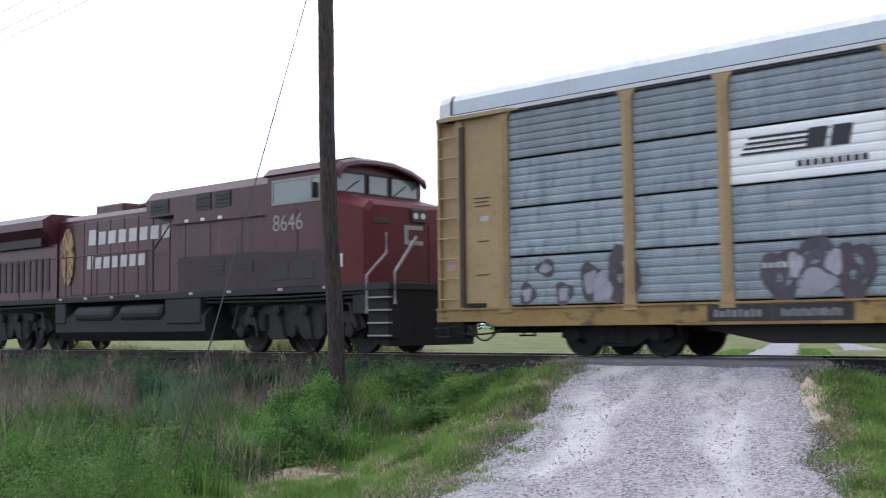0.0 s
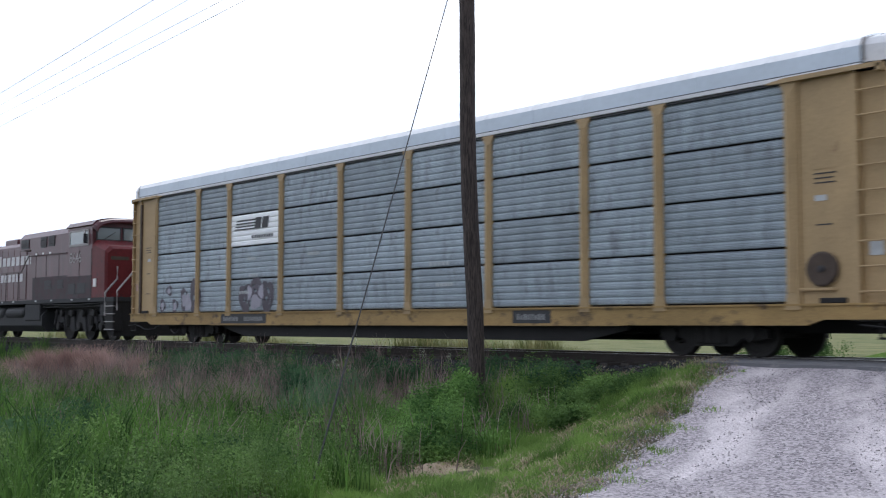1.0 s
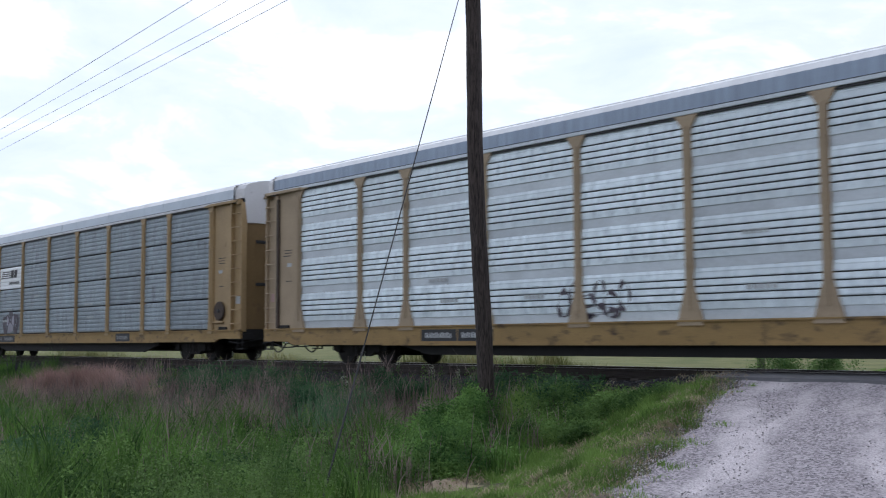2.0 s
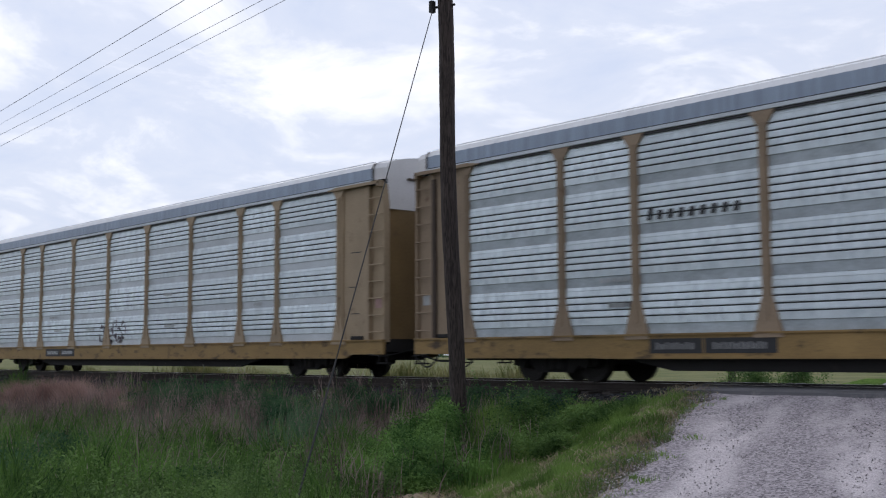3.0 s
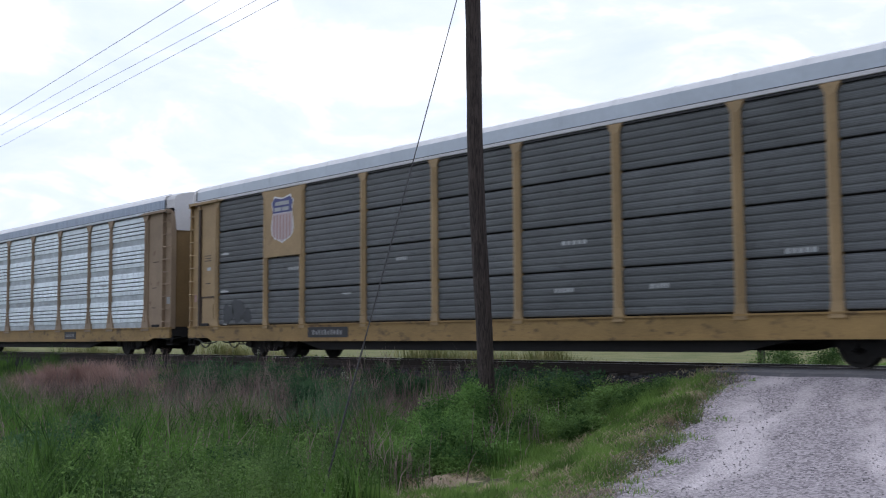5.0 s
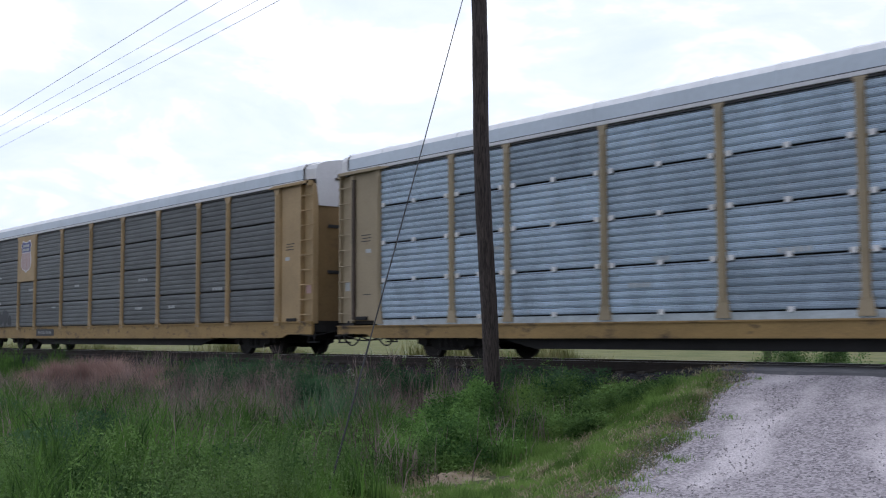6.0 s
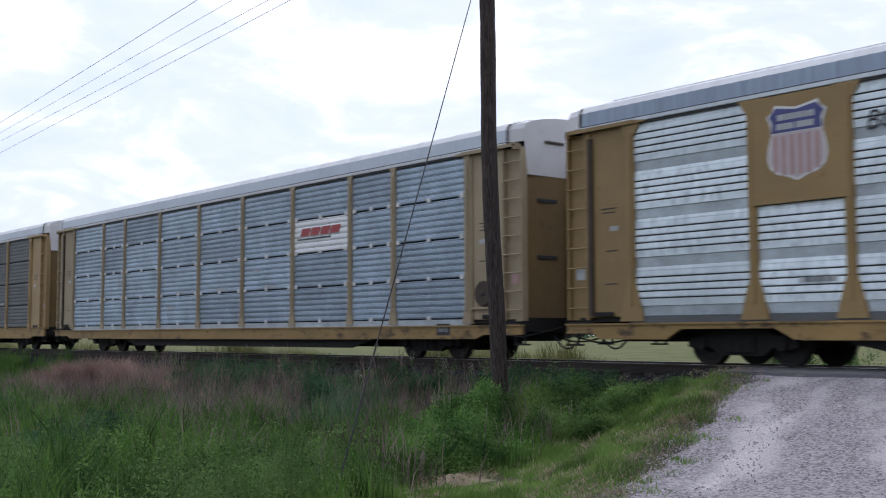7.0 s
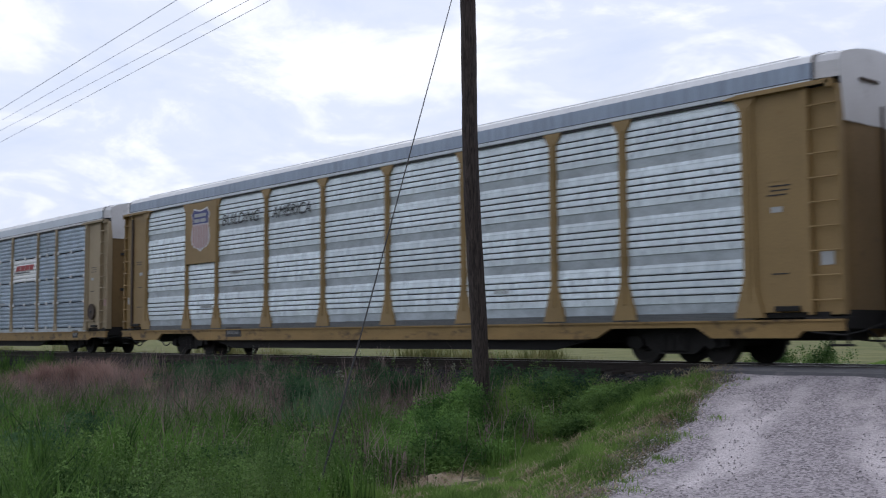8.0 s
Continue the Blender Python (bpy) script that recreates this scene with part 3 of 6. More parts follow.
def side_sill(notched, top, lo=0.50):
    """The deep side sill: the top flange, the web and the lower lip, cut away over the trucks."""
    bm = bmesh.new()
    if notched:
        out = [(-BODY, 0.62), (-13.1, 0.62), (-12.95, lo), (-11.2, lo), (-10.85, 0.70), (-8.75, 0.70), (-8.35, lo), (8.35, lo), (8.75, 0.70), (10.85, 0.70), (11.2, lo), (12.95, lo), (13.1, 0.62), (BODY, 0.62), (BODY, top), (-BODY, top)]
    else:
        out = [(-BODY, lo + .10), (-12.6, lo + .10), (-12.3, lo), (12.3, lo), (12.6, lo + .10), (BODY, lo + .10), (BODY, top), (-BODY, top)]
    add_prism(bm, out, "y", -1.52, -1.44)
    add_box(bm, -BODY, BODY, -1.555, -1.40, top - 0.01, top + 0.025)
    add_box(bm, -8.2, 8.2, -1.55, -1.44, lo - 0.012, lo + 0.03)
    return bm


ROOF_HALF = [(-1.50, 4.985), (-1.50, 5.13), (-1.495, 5.275), (-1.42, 5.40), (-1.22, 5.475), (-0.85, 5.555), (-0.40, 5.61)]
ROOF_OUT = ROOF_HALF + [(0, 5.63)] + [(-y, z) for y, z in ROOF_HALF[::-1]]


def roof_mesh(ribbed):
    bm = bmesh.new()
    h = BODY - 0.42
    def ring(x, grow=0.0):
        return [bm.verts.new((x, y * (1 + grow), z + grow * 1.2)) for y, z in ROOF_OUT]
    xs = [(-h, -0.004)]
    if ribbed:
        x = -h + 0.25
        while x < h - 0.3:
            xs += [(x, 0.0), (x + 0.02, 0.004), (x + 0.07, 0.004), (x + 0.09, 0.0)]
            x += 0.29
    else:
        x = -h + 1.47
        while x < h - 0.3:
            xs += [(x, 0.0), (x + 0.01, 0.006), (x + 0.05, 0.006), (x + 0.06, 0.0)]
            x += 1.47
    xs.append((h, -0.004))
    rings = [ring(*a) for a in xs]
    for r0, r1 in zip(rings, rings[1:]):
        for i in range(len(ROOF_OUT) - 1):
            f = bm.faces.new((r0[i], r1[i], r1[i + 1], r0[i + 1]))
            # upper slopes take the second material, whitened for sky sheen
            f.material_index = int(2 <= i < len(ROOF_OUT) - 3)
    return bm


def gable_mesh():
    """The sloped white cap that closes the roof at one end (at +x)."""
    bm = bmesh.new()
    x0, x1 = BODY - 0.44, BODY + 0.005
    inner = [bm.verts.new((x0, y * 0.985, z - 0.01)) for y, z in ROOF_OUT]
    outer = [bm.verts.new((x1, y * 0.93, z - 0.015)) for y, z in ROOF_OUT]
    n = len(ROOF_OUT)
    for i in range(n - 1):
        bm.faces.new((inner[i], outer[i], outer[i + 1], inner[i + 1]))
    lo = [bm.verts.new((x1, y, 4.22)) for y in (-1.30, 1.30)]
    bm.faces.new([lo[0], lo[1]] + outer[::-1])
    bmesh.ops.recalc_face_normals(bm, faces=bm.faces)
    return bm


def end_band_mesh():
    """Dark rubber seal over the joint between roof and gable."""
    bm = bmesh.new()
    x0 = BODY - .47
    r0 = [bm.verts.new((x0, y * 1.008, z + .012)) for y, z in ROOF_OUT]
    r1 = [bm.verts.new((x0 + .05, y * 1.008, z + .012)) for y, z in ROOF_OUT]
    for i in range(len(r0) - 1):
        bm.faces.new((r0[i], r1[i], r1[i + 1], r0[i + 1]))
    return bm


def stencils(car, turn, e, spec):
    """Small stencilled notices on the smooth end sheets."""
    rng = random.Random(spec["name"] + str(e))
    ink = STENCIL_BLACK if spec["frame"] is not RUSTED else BRAKE
    for z, w, m in ((3.18, .42, ink), (3.10, .36, ink), (3.02, .40, ink), (2.72, .22, FAINT), (2.30, .30, ink), (1.62, .34, ink)):
        if rng.random() < .2:
            continue
        x = 12.42 + rng.uniform(0, .1)
        h = .10 if m is FAINT else .022
        a, b = (x, x + w) if e > 0 else (-x - w, -x)
        part("stencil_line", boxes([(a, b, -1.484, -1.474, z, z + h)]), m, car, m=turn)
    a, b = (13.42, 13.67) if e > 0 else (-13.67, -13.42)
    part("placard", boxes([(a, b, -1.412, -1.40, 1.75, 2.0)]), PINK_INK if rng.random() < .6 else FAINT, car, "small faded placard", turn)


def end_door_mesh():
    """End door leaf, gently bowed, its face towards +x."""
    out = [(BODY - .16, -1.34), (BODY - .07, -1.30), (BODY - .03, -1.0), (BODY - .01, -.5), (BODY - .01, -.02), (BODY - .10, -.02), (BODY - .10, -1.2), (BODY - .16, -1.2)]
    return add_prism(bmesh.new(), out, "z", 0.98, 4.25)


def corner_sheet_mesh():
    """Back sheet of the ladder bay, bent round to the end."""
    out = [(13.24, -1.40), (13.80, -1.40), (13.80, -1.25), (13.77, -1.25), (13.77, -1.37), (13.24, -1.37)]
    return add_prism(bmesh.new(), out, "z", 0.9, 4.84)


def rung_mesh():
    bm = bmesh.new()
    add_tube(bm, [(13.27, -1.44, 0), (13.29, -1.52, 0), (13.82, -1.52, 0), (13.85, -1.44, 0)], 0.018, 6)
    return bm


def bracket_mesh():
    """Projecting ledge over the shear panel and ladder bay, bent down at its inner end."""
    bm = boxes([(11.92, 13.78, -1.60, -1.42, 4.895, 4.925), (11.92, 13.78, -1.60, -1.575, 4.845, 4.895), (13.70, 13.78, -1.60, -1.40, 4.78, 4.895)])
    add_prism(bm, [(11.6, 4.885), (11.95, 4.925), (11.95, 4.845), (11.6, 4.86)], "y", -1.575, -1.50)
    return bm


def end_box_mesh():
    """Step, cushion housing and lever bracket under the ladder."""
    bm = boxes([(13.15, 13.86, -1.50, -1.05, .66, .86), (13.55, 13.95, -1.46, -1.30, .36, .40), (13.58, 13.62, -1.46, -1.42, .38, .70), (13.88, 13.92, -1.46, -1.42, .38, .70)], .008)
    add_box(bm, 12.55, 13.05, -1.535, -1.48, .965, 1.06, .015)
    add_tube(bm, [(13.3, -1.55, .60), (13.9, -1.56, .55), (14.05, -1.2, .62), (14.1, -.3, .80)], .016, 6)
    return bm


def air_line_mesh():
    """A slack air line that loops below the sill."""
    pts = [(-13.9 + 1.75 * k / 12, -1.25 + .05 * math.sin(k), .56 - .13 * math.sin(math.pi * k / 12)) for k in range(13)]
    return add_tube(bmesh.new(), pts, .022, 6)


def shear_panel_mesh():
    """Smooth sheet between the last screen panel and the ladder bay, with pressed edges and a top bracket."""
    bm = bmesh.new()
    add_box(bm, 12.12, 13.24, -1.475, -1.44, 0.95, 4.885, 0.008)
    add_box(bm, 12.10, 12.20, -1.52, -1.47, 0.95, 4.80)
    add_box(bm, 13.14, 13.24, -1.52, -1.47, 0.95, 4.80)
    for z in (2.0, 2.08, 3.2, 3.27):
        add_box(bm, 12.45, 12.85, -1.482, -1.47, z, z + 0.025)
    return bm


def truck_side_mesh():
    """A cast truck side frame: arched top, dropped middle, round journal boxes; at -y."""
    bm = bmesh.new()
    out = [(-1.22, .36), (-.98, .31), (-.70, .36), (-.48, .20), (.48, .20), (.70, .36), (.98, .31), (1.22, .36), (1.20, .52), (.72, .58), (.45, .72), (-.45, .72), (-.72, .58), (-1.20, .52)]
    add_prism(bm, out, "y", -1.06, -0.94)
    add_box(bm, -.34, .34, -1.10, -.92, .24, .60, 0.02)
    for x in (-.22, 0, .22):
        add_tube(bm, [(x, -1.05, .27), (x, -1.05, .58)], 0.085, 8)
    for x in (-.89, .89):
        add_tube(bm, [(x, -1.12, .42), (x, -.92, .42)], 0.13, 10)
    return bm


def wheel_mesh(r):
    return lathe([(0.10, -.10), (.16, -.085), (.18, -.05), (r * .78, -.045), (r * .84, -.068), (r - .002, -.068), (r, -.06), (r + .004, .045), (r + .028, .055), (r + .028, .075), (r * .8, .078), (.16, .05), (.1, .06)], 28, "y")


def build_truck(parent, x):
    tk = new("truck")
    tk.parent = parent
    tk.location = (x, 0, 0)
    side = shared("truck_side_frame", truck_side_mesh, TRUCK)
    for k in (0, 180):
        piece("side_frame", side, tk, pose(0, 0, 0, 0, 0, k))
    part("bolster", boxes([(-.22, .22, -.95, .95, .42, .74)], .03), TRUCK, tk)
    for bx in (-.42, .30):
        part("brake_beam", boxes([(bx, bx + .12, -.68, .68, .22, .58)], .02), BLACK, tk)
    wm = shared("freight_wheel", lambda: wheel_mesh(0.42), WHEEL)
    for wx in (-.89, .89):
        for k in (0, 180):
            piece("wheel", wm, tk, pose(wx, -0.76 if k == 0 else 0.76, 0.42, 0, 0, k))
        part("axle", lathe([(.075, -.72), (.075, .72)], 10), WHEEL, tk, m=pose(wx, 0, .42))
    return tk


def underframe_mesh():
    bm = bmesh.new()
    add_box(bm, -13.3, 13.3, -.35, .35, .45, .98)
    # fish-bellied side girders behind the sill
    for y0, y1 in ((-1.36, -1.26), (1.26, 1.36)):
        add_prism(bm, [(-7.7, .50), (-6.5, .26), (7.0, .26), (8.2, .50), (8.2, .95), (-7.7, .95)], "y", y0, y1)
    add_box(bm, -BODY + .3, BODY - .3, -1.42, 1.42, .86, .95)
    for x in (-7, -3.5, 0, 3.5, 7):
        add_box(bm, x - .12, x + .12, -1.3, 1.3, .40, .9)
    add_tube(bm, [(-2.0, -.8, .55), (-.6, -.8, .55)], .19, 10)
    add_box(bm, 2.0, 2.6, -1.1, -.6, .42, .8)
    return bm


def coupler_mesh():
    bm = bmesh.new()
    add_box(bm, BODY - .35, BODY + .35, -.12, .12, .68, .94, .02)
    add_prism(bm, [(BODY + .30, -.14), (BODY + .62, -.17), (BODY + .70, -.05), (BODY + .60, .06), (BODY + .64, .20), (BODY + .34, .22)], "z", .62, 1.0)
    add_box(bm, BODY - .36, BODY - .04, -1.3, 1.3, .66, .98)
    return bm


def hose_mesh():
    pts = []
    for i in range(11):
        k = i / 10
        pts.append((BODY - .15 + .85 * k, -.38 + .1 * k, .62 - .34 * math.sin(math.pi * k)))
    return add_tube(bmesh.new(), pts, .022, 6)


def blocks(parent, material, x, z, w, h, n, y=-0.002, gap=0.3, slant=0.0, vary=None, label=""):
    """A row of plain blocks that stands for lettering, each a part of its own."""
    step = w / n
    for i in range(n):
        k = vary[i % len(vary)] if vary else 1.0
        x0, x1 = x + i * step, x + i * step + step * (1 - gap)
        out = [(x0, z), (x1, z), (x1 + slant * h * k, z + h * k), (x0 + slant * h * k, z + h * k)]
        part("letter", add_prism(bmesh.new(), out, "y", y, y + .004), material, parent, label)


def plate(bm, x0, x1, z0, z1, y):
    bm.faces.new([bm.verts.new(p) for p in ((x0, y, z0), (x1, y, z0), (x1, y, z1), (x0, y, z1))])
    return bm


def shield_outline(cx, cz, w, h):
    """A heraldic shield with a scalloped top, in x and z."""
    pts = [(-.5, .36), (-.40, .42), (-.36, .50), (-.18, .47), (0, .44), (.18, .47), (.36, .50), (.40, .42), (.5, .36), (.44, .24), (.43, .10),
           (.48, -.06), (.50, -.20), (.46, -.33), (.34, -.42), (.16, -.46), (0, -.52), (-.16, -.46), (-.34, -.42), (-.46, -.33), (-.50, -.20), (-.48, -.06), (-.43, .10), (-.44, .24)]
    return [(cx + p * w, cz + q * h) for p, q in pts]


def build_shield(parent, cx, cz, backing):
    sh = part("emblem_panel", add_prism(bmesh.new(), [(cx - 1.02, 2.92), (cx + 1.02, 2.92), (cx + 1.02, 4.86), (cx - 1.02, 4.86)], "y", -1.56, -1.50), backing, parent,
              "flat painted panel with a faded shield emblem")
    w, h = 1.28, 1.45
    part("shield_border", add_prism(bmesh.new(), shield_outline(cx, cz, w * .94, h * .94), "y", -1.566, -1.56), WHITE, sh)
    base = [(x, z) for x, z in shield_outline(cx, cz, w * .88, h * .88) if z <= cz + h * .1]
    part("shield_field", add_prism(bmesh.new(), [(cx - w * .39, cz + h * .11)] + sorted_ring(base, cx, cz) + [(cx + w * .39, cz + h * .11)], "y", -1.571, -1.566),
         SHIELD_PALE, sh)
    for i in range(6):
        x = cx - w * .39 + w * .78 * (i + .2) / 6
        dz = h * (.36 if i in (0, 5) else .41)
        part("stripe", plate(bmesh.new(), x, x + w * .07, cz - dz, cz + h * .08, -1.575), PINK_INK, sh)
    top = [(cx - w * .40, cz + h * .12), (cx + w * .40, cz + h * .12), (cx + w * .38, cz + h * .24), (cx + w * .43, cz + h * .33), (cx + w * .32, cz + h * .43), (cx, cz + h * .385), (cx - w * .32, cz + h * .43), (cx - w * .43, cz + h * .33), (cx - w * .38, cz + h * .24)]
    part("shield_chief", add_prism(bmesh.new(), top, "y", -1.573, -1.566), BLUE_INK, sh)
    for zz, ww in ((.27, .29), (.155, .31)):
        blocks(sh, FAINT, cx - w * ww, cz + h * zz, 2 * w * ww, h * .075, 9 if ww < .3 else 2, -1.577, 0.12)
    return sh


def sorted_ring(pts, cx, cz):
    """The lower edge of the shield from its left side round to its right."""
    return sorted(pts, key=lambda p: math.atan2(p[0] - cx, -(p[1] - cz - 2.0)))


CAR_SPECS = [
    dict(name="A", style="shallow", post="plain", panel=GALV_BLUE, frame=YELLOW, sill=SILL, roof=ROOF_PALE, ribbed=False, shift=0, logo="stripes", logo_bay=2,
         label="blue-grey automobile rack car with faded yellow posts and graffiti"),
    dict(name="B", style="louver", post="flared", panel=GALV_BRIGHT, frame=BUFF, sill=SILL, roof=ROOF_BLUE, ribbed=True, shift=.07, logo="tag", logo_bay=2,
         label="automobile rack car with bright galvanized slats and tan-brown posts"),
    dict(name="C", style="louver", post="flared", panel=GALV_BRIGHT, frame=RUSTED, sill=SILL, roof=ROOF_BLUE, ribbed=True, shift=-.05, logo="word", logo_bay=2,
         label="bright slatted automobile rack car with rust-brown posts and dark lettering"),
    dict(name="D", style="shallow", post="plain", panel=SLATE, frame=YELLOW, sill=SILL, roof=ROOF_PALE, ribbed=False, shift=-.04, logo="shield", logo_bay=1,
         label="dark grey automobile rack car with yellow posts and striped shield"),
    dict(name="E", style="wave", post="slim", panel=GALV_SLATE, frame=TAN, sill=SILL, roof=ROOF_PALE, ribbed=False, shift=-.08, logo="red", logo_bay=6, clips=True,
         label="blue-grey automobile rack car with white clips and tan posts"),
    dict(name="F", style="louver", post="flared", panel=GALV_BRIGHT, frame=OCHRE, sill=SILL, roof=ROOF_BLUE, ribbed=True, shift=0, logo="pinkshield", logo_bay=1,
         label="bright slatted automobile rack car with ochre posts and faded shield"),
    dict(name="G", style="shallow", post="plain", panel=SLATE, frame=BUFF, sill=RUSTED, roof=ROOF_PALE, ribbed=False, shift=0, logo="", logo_bay=1,
         label="dark grey automobile rack car with brown posts"),
]


def build_car(spec):
    car = tagged(new("autorack_car"), spec["label"], "freight car", "automobile rack cars of the train")
    key, frame_m = spec["name"], spec["frame"]
    # car B's bands use the lighter copy, with cloud reflection in the colour
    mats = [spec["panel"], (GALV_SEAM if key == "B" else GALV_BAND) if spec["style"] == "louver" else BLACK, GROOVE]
    part("underframe", underframe_mesh(), BLACK, car)
    skip = {(spec["logo_bay"], 2), (spec["logo_bay"], 3)} if "shield" in spec["logo"] else set()
    if spec["logo"] in ("stripes", "red"):
        skip = {(spec["logo_bay"], 2)}
    for k in (0, 180):
        turn = pose(0, 0, 0, 0, 0, k)
        piece("side_sill", shared("sill" + key, lambda: side_sill(key == "F", 0.80 if key in "EF" else 0.94, 0.59 if key == "A" else 0.50), spec["sill"]), car, turn)
        if key in "EF":
            piece("sill_strip", shared("sill_strip" + key, lambda: boxes([(-12.1, 12.1, -1.505, -1.44, .815, .965)]), SLATE if key == "F" else GALV_BAND), car, turn)
        for bay in range(9):
            xa, xb = POSTS[bay], POSTS[bay + 1]
            w = round(xb - xa - 0.02, 2)
            me = shared(f"panel{key}{w}", lambda: panel_mesh(spec["style"], w), mats)
            for r in range(4):
                if (bay, r) in skip and k == 0:
                    continue
                piece("side_panel", me, car, turn @ pose((xa + xb) / 2, -1.47, ROW0 + r * ROW_H))
        pm = shared(spec["post"] + key, lambda: post_mesh(spec["post"]), frame_m)
        for x in POSTS:
            piece("post", pm, car, turn @ pose(x, -1.47, 0))
        # thin black strip along the panel tops, just below the roof edge
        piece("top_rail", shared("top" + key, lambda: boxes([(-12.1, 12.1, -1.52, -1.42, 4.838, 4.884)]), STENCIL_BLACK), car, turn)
        for e in (0, 1):
            # corner bays: the mirrored end takes a mirrored mesh
            def mirrored(make):
                bm = make()
                if e:
                    bmesh.ops.scale(bm, vec=(-1, 1, 1), verts=bm.verts)
                    bmesh.ops.reverse_faces(bm, faces=bm.faces)
                return bm
            piece("shear_panel", shared(f"shear{key}{e}", lambda: mirrored(shear_panel_mesh), frame_m), car, turn)
            lad = piece("ladder_bay", shared(f"bay{key}{e}", lambda: mirrored(corner_sheet_mesh), frame_m), car, turn)
            piece("inner_post", shared(f"inner{key}{e}", lambda: mirrored(lambda: boxes([(13.22, 13.30, -1.525, -1.36, .9, 4.84)])), frame_m), lad)
            piece("corner_post", shared(f"corner{key}{e}", lambda: mirrored(lambda: boxes([(BODY - .06, BODY, -1.49, -1.30, .9, 4.84)], .01)), frame_m), lad)
            # solid dark brown strip stands in for the shaded gap at the ladder
            if (e == 1) == (k == 0):
                piece("door_gap", shared(f"gap{e}", lambda: mirrored(lambda: boxes([(13.10, 13.215, -1.535, -1.40, .98, 4.70)])), BRAKE), lad, None, "dark brown strip standing for the gap beside the corner ladder")
            piece("corner_bracket", shared(f"bracket{key}{e}", lambda: mirrored(bracket_mesh), frame_m), car, turn)
            piece("end_sill_box", shared(f"endbox{e}", lambda: mirrored(end_box_mesh), BLACK), car, turn, "sooty step box at the sill's end")
            rm = shared(f"rung{key}{e}", lambda: mirrored(rung_mesh), frame_m)
            for i in range(9):
                piece("rung", rm, lad, pose(0, 0, 1.15 + i * 0.42))
        # one end: doors, gable, coupler, hose
        for s in (1, -1):
            def leaf():
                bm = end_door_mesh()
                if s < 0:
                    bmesh.ops.scale(bm, vec=(1, -1, 1), verts=bm.verts)
                    bmesh.ops.reverse_faces(bm, faces=bm.faces)
                return bm
            dm = piece("end_door", shared(f"door{key}{s}", leaf, END_DARK), car, turn)
            if s > 0 and key in "ADE":
                for z in (2.3, 3.6):
                    piece("door_slot", shared(f"slot{z}", lambda: boxes([(BODY - .03, BODY + .004, -.98, -.35, z, z + .10)], .01), STENCIL_BLACK), dm)
            if s > 0:
                piece("lock_rod", shared("lock_rod", lambda: add_tube(bmesh.new(), [(BODY + .02, -.02, 1.0), (BODY + .02, -.02, 4.6)], .03, 8), BRAKE), dm)
        gb = piece("gable", shared("gable" + key, gable_mesh, GABLE), car, turn)
        piece("roof_end_band", shared("roof_end_band", end_band_mesh, BRAKE), gb)
        piece("latch_bar", shared("latch_bar", lambda: boxes([(BODY, BODY + .05, -.75, -.15, 4.98, 5.04)], .01), BRAKE), gb)
        for e in (1, -1):
            stencils(car, turn, e, spec)
        piece("coupler", shared("coupler", coupler_mesh, BLACK), car, turn)
        piece("air_line", shared("air_line", air_line_mesh, STENCIL_BLACK), car, turn)
        piece("brake_hose", shared("hose", hose_mesh, STENCIL_BLACK), car, turn)
    roof = part("roof", roof_mesh(spec["ribbed"]), [spec["roof"], ROOF_TOP], car)
    if spec["ribbed"]:
        # added white strips that imitate the bright sheen along the roof's shoulder
        for y in (-1.02, 1.02):
            part("roof_rim", boxes([(-12.9, 12.9, y - .03, y + .03, 5.44, 5.56)], .012), ROOF_TOP, roof, "added white strip that imitates sky sheen along the roof")
    for y in (-1.53, 1.53):
        part("roof_edge", boxes([(-13.42, 13.42, y - .02, y + .02, 4.885, 4.962)], .008), GALV_SEAM if spec["style"] == "louver" else GABLE, car)
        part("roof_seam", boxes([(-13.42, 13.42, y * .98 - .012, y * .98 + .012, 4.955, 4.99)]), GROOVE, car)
    for x in (-9.8, 10.0):
        build_truck(car, x)
    decorate(car, spec)
    return car


def lettering_plates(car, rows, top=.90, worn=True):
    """Black stencil patches on the sill with rows of pale blocks; (x, width, blocks)."""
    for x, w, n in rows:
        p = part("stencil_patch", boxes([(x, x + w, -1.528, -1.518, top - .31, top - .03)]), STENCIL_BLACK, car)
        blocks(p, STENCIL_PALE if worn else FAINT, x + .12 * w, top - .235, w * .76, .13, n * 2, -1.532, .38, 0, (1, .8, 1, .9))


def emblem_panel(car, spec, label):
    """A corrugated panel of the car's own kind, painted white; its lettering is laid on the ribs."""
    b = spec["logo_bay"]
    w = POSTS[b + 1] - POSTS[b] - 0.02
    hold = part("emblem_panel", panel_mesh(spec["style"], w), [EMBLEM_WHITE, BLACK, GROOVE], car, label, pose((POSTS[b] + POSTS[b + 1]) / 2, -1.474, ROW0 + 2 * ROW_H))
    return hold


